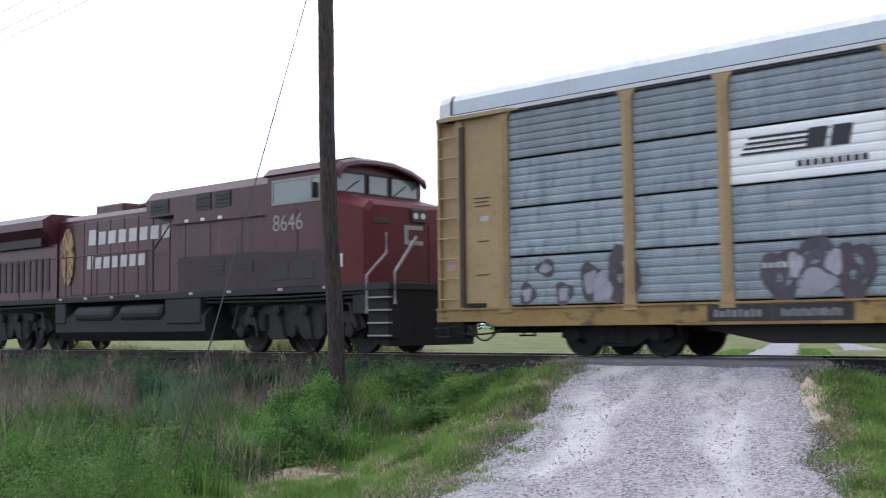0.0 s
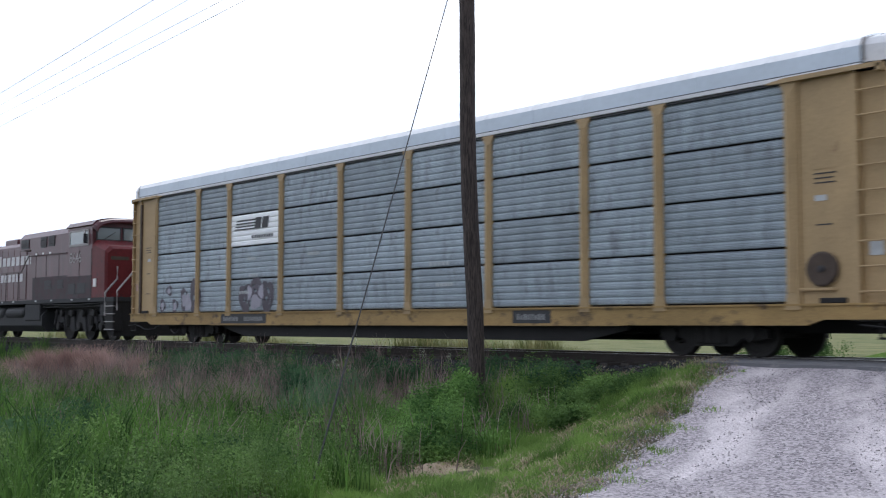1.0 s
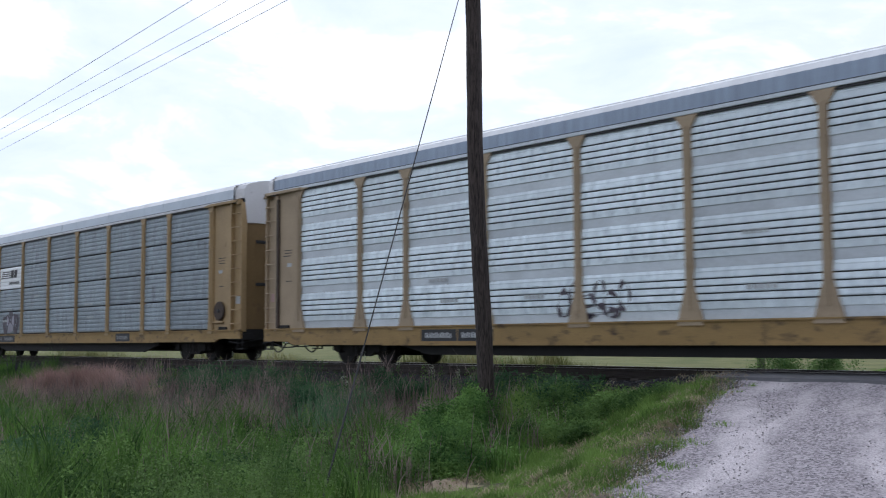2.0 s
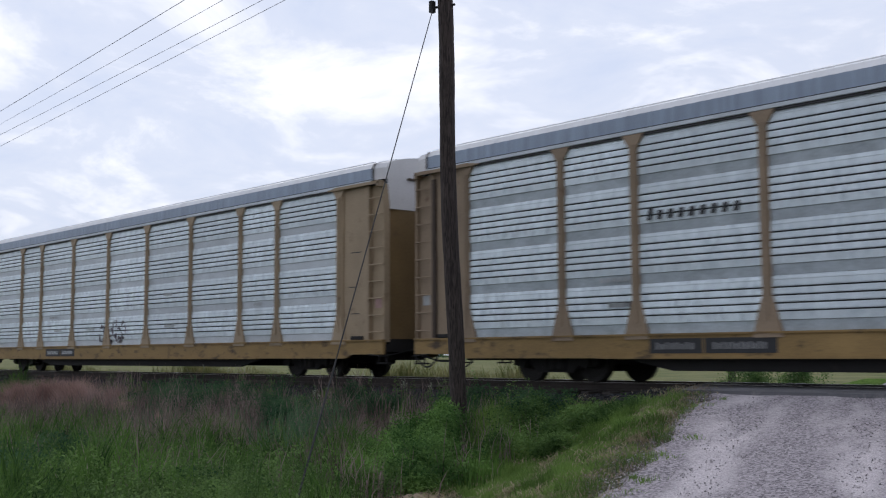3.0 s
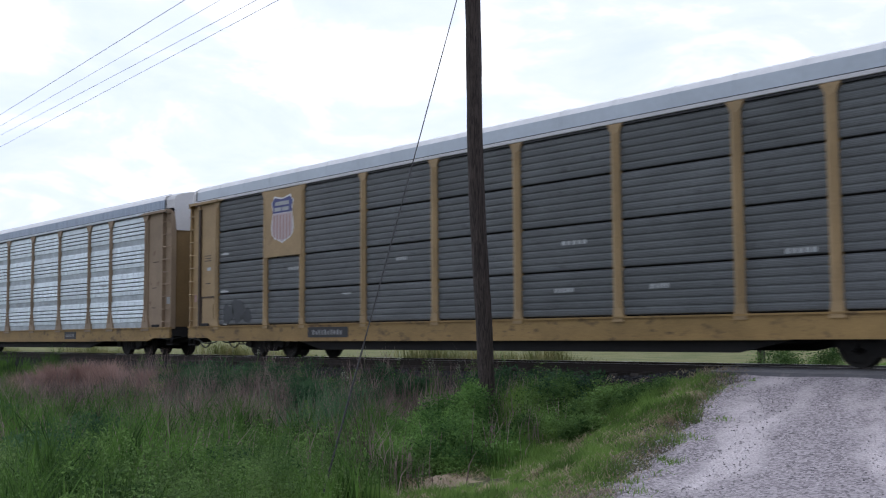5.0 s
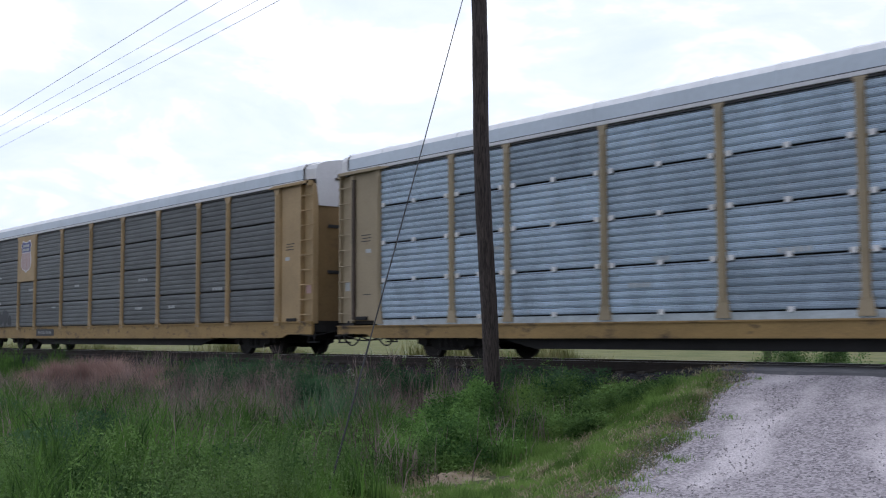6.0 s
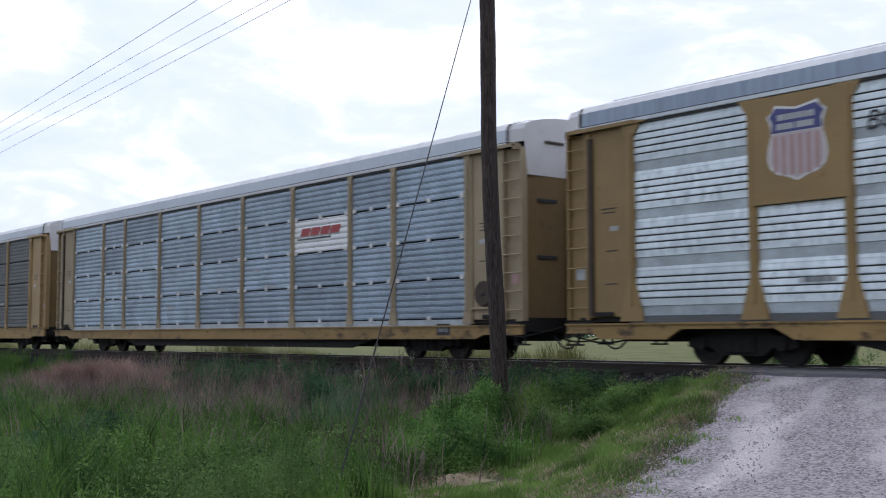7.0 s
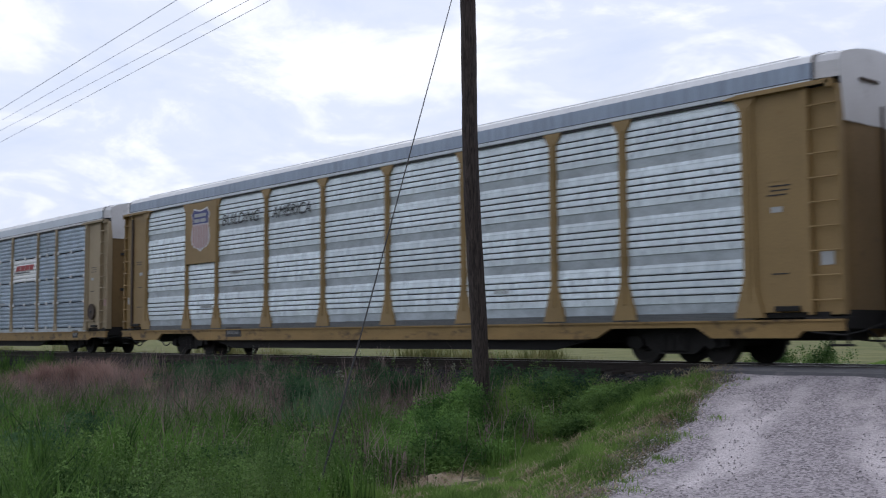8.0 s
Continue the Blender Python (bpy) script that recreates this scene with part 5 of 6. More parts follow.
LOCO = build_loco()

# ---------------------------------------------------------------- utility pole, guy and wires
POLE_FOOT, POLE_TOP = Vector((-15.64, 14.34, -1.10)), Vector((-15.19, 13.49, 10.40))


def along(k):
    return POLE_FOOT.lerp(POLE_TOP, k)


def build_pole():
    po = tagged(new("utility_pole"), "weathered leaning wooden utility pole with a guy wire", "utility pole")
    po.location = POLE_FOOT
    bm = bmesh.new()
    n, rows = 16, 44
    rng = random.Random(5)
    rings = []
    for i in range(rows):
        k = i / (rows - 1)
        c = along(k) - POLE_FOOT
        c += Vector((0.025 * math.sin(k * 11), 0.02 * math.cos(k * 9), 0))
        r = 0.158 - 0.022 * k
        rings.append([bm.verts.new(c + Vector((math.cos(6.2832 * j / n), math.sin(6.2832 * j / n), 0)) * (r + rng.uniform(-.005, .005))) for j in range(n)])
    for a, b in zip(rings, rings[1:]):
        for j in range(n):
            bm.faces.new((a[j], a[(j + 1) % n], b[(j + 1) % n], b[j]))
    bm.faces.new(rings[-1]); bm.faces.new(rings[0][::-1])
    part("shaft", bm, POLE_WOOD, po)
    g = along(.712) - POLE_FOOT
    part("guy_clamp", add_tube(bmesh.new(), [g + Vector((-.20, -.08, 0)), g + Vector((.21, .09, 0))], .025, 6), BLACK, po)
    part("guy_hook", boxes([(g.x - .2, g.x - .12, g.y - .2, g.y - .1, g.z - .12, g.z + .1)]), GUY, po)
    return po


def build_wires():
    top = along(.712) + Vector((-.13, -.14, 0))
    foot = Vector((-10.15, 6.9, -1.15))
    ob = part("guy_wire", add_tube(bmesh.new(), [top, top.lerp(foot, .5), foot], .009, 5), GUY)
    tagged(ob, "thin steel guy wire from the pole to the ground", "guy wire")
    part("guy_guard", add_tube(bmesh.new(), [top.lerp(foot, .80), top.lerp(foot, .9), foot], .012, 6), GUY, ob, "dark guard sleeve low on the wire")
    d = Vector((-math.sin(radians(85.1)), math.cos(radians(85.1)), 0))
    for i, (z, rise) in enumerate(((10.0, .07), (9.40, .22), (8.86, .40), (8.63, .12))):
        a = along((z + 1.10) / 11.5) + Vector((-.10, -.12, 0))
        pts = []
        for j in range(29):
            p = a + d * (j * 2.5)
            k = j * 2.5 / 34.7
            p.z = z + rise * k * (.7 + .3 * k)
            pts.append(p)
        bm = add_tube(bmesh.new(), pts, .007 if i else .010, 4)
        tagged(part("overhead_wire", bm, WIRE), "thin overhead wire strung from the pole", "wire", "overhead wires along the track")


build_pole()
build_wires()

# ---------------------------------------------------------------- plants, stones and small things on the ground
RNG = np.random.default_rng(11)


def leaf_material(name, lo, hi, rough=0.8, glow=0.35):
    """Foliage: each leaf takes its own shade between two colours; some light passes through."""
    m = bpy.data.materials.new(name)
    m.use_nodes = True
    nt = m.node_tree
    N, L = nt.nodes.new, nt.links.new
    b, out = nt.nodes["Principled BSDF"], nt.nodes["Material Output"]
    b.inputs["Roughness"].default_value = rough
    b.inputs["Specular IOR Level"].default_value = 0.15
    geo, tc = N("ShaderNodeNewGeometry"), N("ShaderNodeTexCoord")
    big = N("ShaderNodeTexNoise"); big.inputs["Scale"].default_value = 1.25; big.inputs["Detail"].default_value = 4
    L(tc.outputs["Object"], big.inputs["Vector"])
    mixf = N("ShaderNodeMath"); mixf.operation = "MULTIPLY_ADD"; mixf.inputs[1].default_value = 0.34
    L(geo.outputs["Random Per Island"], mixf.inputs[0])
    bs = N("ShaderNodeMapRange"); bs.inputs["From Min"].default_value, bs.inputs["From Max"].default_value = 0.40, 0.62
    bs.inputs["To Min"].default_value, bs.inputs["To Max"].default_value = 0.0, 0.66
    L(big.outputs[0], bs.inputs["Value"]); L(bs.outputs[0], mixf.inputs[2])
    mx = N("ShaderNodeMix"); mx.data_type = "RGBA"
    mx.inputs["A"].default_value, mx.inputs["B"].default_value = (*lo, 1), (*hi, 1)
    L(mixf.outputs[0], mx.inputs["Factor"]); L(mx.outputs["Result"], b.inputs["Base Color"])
    tr = N("ShaderNodeBsdfTranslucent"); L(mx.outputs["Result"], tr.inputs["Color"])
    ms = N("ShaderNodeMixShader"); ms.inputs[0].default_value = glow
    L(b.outputs[0], ms.inputs[1]); L(tr.outputs[0], ms.inputs[2]); L(ms.outputs[0], out.inputs["Surface"])
    return m


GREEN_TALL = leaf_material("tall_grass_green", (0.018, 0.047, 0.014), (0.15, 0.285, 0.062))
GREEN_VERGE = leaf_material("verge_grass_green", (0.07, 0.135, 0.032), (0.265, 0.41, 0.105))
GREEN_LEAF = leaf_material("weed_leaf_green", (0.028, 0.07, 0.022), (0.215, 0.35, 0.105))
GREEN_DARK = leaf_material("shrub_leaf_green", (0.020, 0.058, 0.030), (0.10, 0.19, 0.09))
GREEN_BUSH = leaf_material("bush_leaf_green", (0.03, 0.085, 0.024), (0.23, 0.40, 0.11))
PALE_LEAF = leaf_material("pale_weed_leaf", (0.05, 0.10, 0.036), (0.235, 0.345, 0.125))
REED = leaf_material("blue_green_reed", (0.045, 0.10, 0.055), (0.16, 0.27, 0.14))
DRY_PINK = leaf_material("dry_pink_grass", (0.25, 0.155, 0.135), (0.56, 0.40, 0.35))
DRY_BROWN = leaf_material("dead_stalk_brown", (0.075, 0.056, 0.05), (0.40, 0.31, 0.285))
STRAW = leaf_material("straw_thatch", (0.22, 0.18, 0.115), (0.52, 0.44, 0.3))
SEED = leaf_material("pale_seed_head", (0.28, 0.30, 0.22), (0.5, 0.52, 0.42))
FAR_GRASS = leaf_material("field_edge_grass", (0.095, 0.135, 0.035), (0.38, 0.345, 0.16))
# dark grey stone, deepened further to carry the shadow below the rails
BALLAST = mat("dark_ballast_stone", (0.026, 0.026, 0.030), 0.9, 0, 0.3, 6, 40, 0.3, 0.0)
CHIP = mat("limestone_chip", (0.34, 0.315, 0.325), 0.9, 0, 0.3, 8, 60, 0.3, 0.0)
SANDY = mat("sandy_orange_soil", (0.46, 0.35, 0.26), 0.95, 0, 0.3, 3, 40, 0.5, 0.0, dirt_or_sheen=(0.40, 0.365, 0.345), dirt_or_sheen_at=0.48)
EARTH = mat("bare_dry_earth", (0.30, 0.235, 0.17), 0.95, 0, 0.3, 3, 50, 0.6, 0.0, dirt_or_sheen=(0.11, 0.085, 0.06), dirt_or_sheen_at=0.55)


def vary_by_island(m, lo, hi):
    """Multiplies the base colour by a random value for each loose stone."""
    nt = m.node_tree
    b = nt.nodes["Principled BSDF"]
    src = b.inputs["Base Color"].links[0].from_socket
    geo, mr, sc = nt.nodes.new("ShaderNodeNewGeometry"), nt.nodes.new("ShaderNodeMapRange"), nt.nodes.new("ShaderNodeVectorMath")
    sc.operation = "SCALE"
    mr.inputs["To Min"].default_value, mr.inputs["To Max"].default_value = lo, hi
    nt.links.new(geo.outputs["Random Per Island"], mr.inputs["Value"])
    nt.links.new(src, sc.inputs[0]); nt.links.new(mr.outputs[0], sc.inputs["Scale"])
    nt.links.new(sc.outputs[0], b.inputs["Base Color"])


vary_by_island(BALLAST, 0.45, 1.5)
vary_by_island(CHIP, 0.35, 1.75)


def tri_object(name, V, F, material, label="", category="", kind="stuff", mats=None, parent=None):
    me = bpy.data.meshes.new(name)
    me.vertices.add(len(V)); me.vertices.foreach_set("co", V.astype(np.float32).ravel())
    me.loops.add(F.size); me.loops.foreach_set("vertex_index", F.astype(np.int32).ravel())
    me.polygons.add(len(F)); me.polygons.foreach_set("loop_start", np.arange(0, F.size, 3, dtype=np.int32))
    if mats is not None:
        me.polygons.foreach_set("material_index", mats.astype(np.int32))
    me.update(calc_edges=True)
    for m in (material if isinstance(material, (list, tuple)) else [material]):
        me.materials.append(m)
    ob = new(name, me)
    ob.parent = parent
    return tagged(ob, label, category, kind=kind)


def blades(x, y, h, w, lean, z=None, flat=1.0):
    """Tapered bent blades standing on the ground: five vertices, three triangles each."""
    n = len(x)
    z = terrain(x, y) - 0.02 if z is None else z
    az, wa = RNG.uniform(0, 6.283, n), RNG.uniform(0, 6.283, n)
    le = lean * RNG.uniform(0.2, 1.0, n) * h
    lx, ly = np.cos(az) * le, np.sin(az) * le
    wx, wy = np.cos(wa) * w / 2, np.sin(wa) * w / 2
    P = np.zeros((n, 5, 3))
    P[:, 0] = np.stack([x - wx, y - wy, z], -1); P[:, 1] = np.stack([x + wx, y + wy, z], -1)
    mx, my, mz = x + lx * .3, y + ly * .3, z + h * .58 * flat
    P[:, 2] = np.stack([mx - wx * .75, my - wy * .75, mz], -1); P[:, 3] = np.stack([mx + wx * .75, my + wy * .75, mz], -1)
    P[:, 4] = np.stack([x + lx, y + ly, z + h * flat * np.sqrt(np.clip(1 - (lean * .6) ** 2, .2, 1))], -1)
    b = np.arange(n)[:, None] * 5
    F = np.concatenate([b + [[0, 1, 3]], b + [[0, 3, 2]], b + [[2, 3, 4]]], 1).reshape(-1, 3)
    return P.reshape(-1, 3), F


def leaf_cards(C, size, up=0.5):
    """Small folded leaves: two triangles that meet at the midrib."""
    n = len(C)
    d = RNG.normal(size=(n, 3)); d[:, 2] = np.abs(d[:, 2]) * up
    d /= np.linalg.norm(d, axis=1)[:, None]
    s = np.cross(d, RNG.normal(size=(n, 3))); s /= np.linalg.norm(s, axis=1)[:, None]
    k = np.cross(d, s)
    L = size[:, None]
    P = np.stack([C, C + d * L * .5 + s * L * .22 + k * L * .06, C + d * L, C + d * L * .5 - s * L * .22 + k * L * .06], 1)
    b = np.arange(n)[:, None] * 4
    F = np.concatenate([b + [[0, 1, 2]], b + [[0, 2, 3]]], 1).reshape(-1, 3)
    return P.reshape(-1, 3), F


def join(*parts):
    V, F, o = [], [], 0
    for v, f in parts:
        V.append(v); F.append(f + o); o += len(v)
    return np.concatenate(V), np.concatenate(F)


def side_of_road(x, y):
    return x * RN[0] + y * RN[1]


def scatter(n, x0, x1, y0, y1, keep):
    x, y = RNG.uniform(x0, x1, n), RNG.uniform(y0, y1, n)
    p = keep(x, y)
    k = RNG.uniform(0, 1, n) < p
    return x[k], y[k]


def patch(x, y, s, seed, lo=-0.1, hi=0.4):
    return smooth01(lo, hi, wobble(x, y, s, seed))


def in_view(x, y):
    """The wedge of ground that the camera's sweep can show, with a margin."""
    d = np.hypot(x, y)
    ang = np.degrees(np.arctan2(-x, y))
    return (ang > 16) & (ang < 78) & (d > 8)


def tall_zone(x, y):
    a, q = side_of_road(x, y), TRACK_Y - y
    return (1 - smooth01(-6.3, -5.4, a)) * smooth01(2.5, 3.4, q + .45 * wobble(x, y, 1.1, 5.0)) * in_view(x, y)


def dry_zone(x, y):
    """Dead stalks on the flank of the bank."""
    return np.clip(np.exp(-(((y - 12.7) / 2.4) ** 2)) * smooth01(-38, -34, x) * (1 - smooth01(-17.8, -15.8, x)), 0, 1)


def windrow(x, y):
    """Lines of cut grass left along the verge."""
    a = side_of_road(x, y) + .22 * wobble(x, y, .7, 2)
    w = 0
    for at, width, seed in ((-3.75, .14, 1.1), (-4.35, .16, 2.7), (-5.0, .12, 4.2), (-5.75, .18, 8.2)):
        w = w + np.exp(-((a - at) / width) ** 2) * patch(x, y, 1.3, seed, -.25, .25)
    return np.clip(w, 0, 1)


def keep_clear(x, y):
    """No tall plants on the scraped patch beside the bush."""
    return (((x + 11.7) / 1.1) ** 2 + ((y - 9.75) / .95) ** 2 > 1) * 1.0


def build_plants():
    # tall green grass, thick near the camera and thin on the dry flank of the bank
    tx, ty = scatter(13500, -60, -6, 2.5, 16.6, lambda x, y: tall_zone(x, y) * (1 - 0.70 * dry_zone(x, y)) * np.clip(24 / np.hypot(x, y), .3, 1) * (.55 + .45 * smooth01(13, 16, np.hypot(x, y))) * (0.35 + 0.65 * patch(x, y, .8, 1.3)) * keep_clear(x, y))
    m, k = len(tx), 34
    th = RNG.uniform(.2, 1.0, m) ** 1.5 * (0.55 + 0.6 * patch(tx, ty, 1.3, .6, -.4, .5)) * (1 - .62 * smooth01(11.5, 14.0, ty) * smooth01(-40, -36, tx)) + .12
    r = RNG.uniform(.05, .20, m)[:, None]
    x, y = (tx[:, None] + RNG.normal(size=(m, k)) * r).ravel(), (ty[:, None] + RNG.normal(size=(m, k)) * r).ravel()
    h = (th[:, None] * RNG.uniform(.45, 1.08, (m, k))).ravel()
    tri_object("tall_grass", *blades(x, y, h, RNG.uniform(.010, .026, len(x)), .55), GREEN_TALL, "thick tall green grass and weeds on the ditch bank", "grass")
    # dead stalks: pinkish heads at the far end, brown-grey nearer the pole
    tussocks = []
    for cx, cy, r, num, hgt in ((-36.0, 13.0, 1.0, 3400, .85), (-34.5, 13.4, 1.1, 5200, 1.1), (-33.0, 13.7, 1.1, 5200, 1.2), (-31.6, 13.9, 1.0, 4200, 1.15), (-34.0, 12.4, .9, 2200, .75), (-30.2, 13.6, .9, 2600, 1.05),
                                (-29.2, 14.0, .8, 1900, .95), (-28.6, 13.0, .8, 1300, .75), (-37.2, 12.6, .8, 1400, .6), (-27.6, 13.4, .6, 800, .8), (-31.8, 12.3, .7, 1000, .6), (-24.6, 12.9, .6, 450, .7)):
        u, v = RNG.normal(size=num) * r * .5, RNG.normal(size=num) * r * .42
        dome = np.clip(1.1 - .45 * np.hypot(u / r, v / r) ** 2 * 4, .35, 1.1)
        tussocks.append(blades(cx + u, cy + v, hgt * dome * RNG.uniform(.5, 1.05, num), RNG.uniform(.012, .026, num), .6))
    tri_object("dry_grass", *join(*tussocks), DRY_PINK, "pinkish dry grass in tussocks on the bank", "dry grass")
    x, y = scatter(240000, -36, -10.5, 5.5, 16.3, lambda x, y: in_view(x, y) * tall_zone(x, y) * np.clip(dry_zone(x, y) * (.2 + .8 * patch(x, y, 1.0, 2.2)) + .16 * patch(x, y, 1.4, 9.2), 0, 1) * .62)
    n = len(x)
    tri_object("dead_weeds", *blades(x, y, RNG.uniform(.25, 1.0, n) * (.55 + .6 * patch(x, y, 1.7, 3.1, -.4, .4)), RNG.uniform(.009, .024, n), .45), DRY_BROWN, "brown-grey dead weed stalks on the bank", "weeds")
    # broad-leaved weeds: stems with leaves all the way up
    px, py = scatter(10500, -36, -7.5, 3.0, 16.2, lambda x, y: tall_zone(x, y) * (1 - .85 * dry_zone(x, y)) * (.2 + .8 * patch(x, y, .9, 7.7)) * np.where(np.hypot(x, y) < 16.5, .9, .42))
    k = 84
    n = len(px)
    hh = RNG.uniform(.28, .8, n)
    t = RNG.uniform(.12, 1.05, (n, k))
    sp = .15 * (1.2 - t)
    cx = px[:, None] + RNG.normal(size=(n, k)) * sp
    cy = py[:, None] + RNG.normal(size=(n, k)) * sp
    cz = terrain(px, py)[:, None] + t * hh[:, None]
    C = np.stack([cx, cy, cz], -1).reshape(-1, 3)
    stems = blades(px, py, hh, np.full(n, .012), .15)
    tri_object("broadleaf_weeds", *join(leaf_cards(C, RNG.uniform(.022, .058, len(C))), stems), GREEN_LEAF, "leafy light green weeds growing in the ditch", "weeds")
    # pale frothy weeds nearest the camera
    px, py = scatter(5200, -21, -7.5, 3.5, 11.5, lambda x, y: tall_zone(x, y) * (1 - smooth01(13.2, 15.8, np.hypot(x, y))) * patch(x, y, 1.5, 3.9, -.3, .35) * keep_clear(x, y))
    n, k = len(px), 70
    hh = RNG.uniform(.30, .62, n)
    t = RNG.uniform(.35, 1.1, (n, k))
    cx, cy = px[:, None] + RNG.normal(size=(n, k)) * .11, py[:, None] + RNG.normal(size=(n, k)) * .11
    C = np.stack([cx, cy, terrain(px, py)[:, None] + t * hh[:, None]], -1).reshape(-1, 3)
    tri_object("frothy_weeds", *join(leaf_cards(C, RNG.uniform(.016, .038, len(C)), .9), blades(px, py, hh, np.full(n, .010), .15)), PALE_LEAF, "pale green small-leaved weeds beside the road", "weeds")
    # dark low shrubs on the bank
    for cx, cy, r, hgt in ((-25.9, 14.4, 1.3, 1.15), (-24.6, 14.5, 1.0, 1.05), (-23.2, 14.5, 1.1, 1.2), (-21.8, 14.5, .9, .9), (-28.3, 14.2, .8, .75), (-20.0, 15.1, .6, .85), (-18.9, 15.0, .5, .7), (-20.6, 13.8, 1.0, .8), (-28.2, 14.9, 1.0, .85), (-19.0, 14.5, 1.0, .8), (-33.0, 14.9, .9, .7), (-18.2, 12.4, .8, .6),
                           (-16.9, 15.6, .9, .6), (-15.2, 15.8, .8, .5), (-20.0, 9.0, 1.0, .75), (-17.0, 7.0, .9, .75), (-23.5, 10.4, 1.0, .65), (-14.6, 5.6, .9, .7), (-17.6, 9.9, .7, .55), (-20.8, 6.8, 1.1, .8), (-13.0, 7.2, .6, .5), (-26.0, 8.6, 1.2, .8)):
        shrub("shrub", cx, cy, r, r * .75, hgt * .98, 5600, GREEN_DARK, "low dark green shrub on the railway bank")
    for cx, cy, r, hgt in ((-14.3, 15.1, .9, .62), (-13.3, 14.7, .85, .5), (-12.5, 15.0, .7, .30), (-13.7, 13.7, .75, .48), (-12.8, 13.9, .6, .34)):
        shrub("shrub", cx, cy, r, r * .8, hgt, 3600, GREEN_LEAF, "low leafy weeds between the pole and road")
    # the bush that grows round the pole's foot, in one long mound
    bush = tagged(new("bush"), "dense green leafy bush round the foot of the pole", "bush")
    for i, (cx, cy, r, hgt) in enumerate(((-15.55, 13.75, .55, 1.0), (-14.7, 12.9, .8, 1.0), (-14.0, 12.0, .85, .92), (-13.3, 11.1, .8, .75), (-12.7, 10.3, .7, .6), (-15.2, 12.5, .9, .8), (-14.2, 11.2, .9, .7), (-13.4, 10.2, .7, .5))):
        shrub("crown", cx, cy, r, r, hgt, 6500, GREEN_BUSH, "", bush)
    # blue-green upright reeds in clumps on the bank
    reeds = []
    for cx, cy, w, num, hgt in ((-17.6, 12.2, .55, 170, 1.15), (-18.6, 12.9, .5, 120, 1.0), (-16.9, 11.3, .5, 110, .95), (-20.9, 12.6, .6, 120, .9), (-23.8, 12.4, .7, 150, .9), (-26.6, 12.6, .7, 150, .85)):
        x, y = cx + RNG.normal(size=num) * w, cy + RNG.normal(size=num) * w * .7
        reeds.append(blades(x, y, hgt * RNG.uniform(.55, 1.1, num), RNG.uniform(.014, .028, num), .28))
    tri_object("reeds", *join(*reeds), REED, "upright blue-green reed grass in clumps on the bank", "grass")
    # pale seed heads that stand above the bank
    for i, (cx, cy, hgt) in enumerate(((-20.3, 14.9, 1.05), (-19.2, 15.0, .95), (-27.3, 15.6, .9), (-26.0, 15.6, .85), (-17.9, 14.9, .8), (-17.4, 14.4, 1.0), (-16.9, 14.7, .9), (-18.6, 13.2, 1.0), (-18.3, 12.9, 1.1))):
        z = float(terrain(cx, cy))
        bm = add_tube(bmesh.new(), [(cx, cy, z), (cx + .03, cy, z + hgt * .6), (cx + .08, cy + .02, z + hgt)], .007, 5, .004)
        st = part("weed_stalk", bm, GREEN_LEAF)
        tagged(st, "tall weed stalk with a pale seed head", "weed", "pale weed stalks on the bank")
        C = np.stack([cx + .07 + RNG.normal(size=30) * .02, cy + RNG.normal(size=30) * .02, z + hgt + RNG.normal(size=30) * .06], -1)
        tri_object("seed_head", *leaf_cards(C, RNG.uniform(.02, .045, 30)), SEED, kind="stuff", parent=st)
    # mown verge on both sides of the road
    x, y = scatter(340000, -19, -4.5, 6.5, 17.2, lambda x, y: in_view(x, y) * (1 - smooth01(-3.25, -2.85, side_of_road(x, y) + .25 * wobble(x, y, 2.0, 3))) * smooth01(-8.5, -6.2, side_of_road(x, y)) * smooth01(2.5, 3.3, TRACK_Y - y + .4 * wobble(x, y, 1.1, 5.0)) * (.45 + .65 * patch(x, y, 1.6, 5.1, -.5, .2)) * np.clip((-2.6 - side_of_road(x, y)) / 1.2, .12, 1) * keep_clear(x, y) * (1 - .75 * windrow(x, y)))
    n = len(x)
    a = side_of_road(x, y)
    h = RNG.uniform(.06, .17, n) * (.6 + 1.1 * patch(x, y, 2.3, 1.7, -.3, .6)) + .22 * (1 - smooth01(-6.6, -5.2, a)) * RNG.uniform(.4, 1, n) + .07 * smooth01(13, 16, y)
    tri_object("verge_grass", *blades(x, y, h, RNG.uniform(.006, .012, n), .7), GREEN_VERGE, "short mown green grass along the gravel road", "grass")
    x, y = scatter(300000, -13, 2, 7, 16.3, lambda x, y: in_view(x, y) * smooth01(.62, 1.15, side_of_road(x, y) + .3 * wobble(x, y, 2.0, 3)) * (1 - smooth01(4.5, 6, side_of_road(x, y))) * (.5 + .5 * patch(x, y, 1.4, 9.1, -.5, .2)))
    n = len(x)
    tri_object("verge_grass", *blades(x, y, RNG.uniform(.06, .18, n), RNG.uniform(.007, .014, n), .8), GREEN_VERGE, "short green grass on the road shoulder", "grass")
    # low tufts that creep out over the gravel
    cx, cy = scatter(1500, -13, -5, 7, 16.5, lambda x, y: in_view(x, y) * np.exp(-((side_of_road(x, y) + 2.95) / .30) ** 2) * (.15 + .85 * patch(x, y, 2.1, 4.4, -.2, .4)))
    m, k = len(cx), 42
    r = RNG.uniform(.03, .13, m)[:, None]
    x, y = (cx[:, None] + RNG.normal(size=(m, k)) * r).ravel(), (cy[:, None] + RNG.normal(size=(m, k)) * r).ravel()
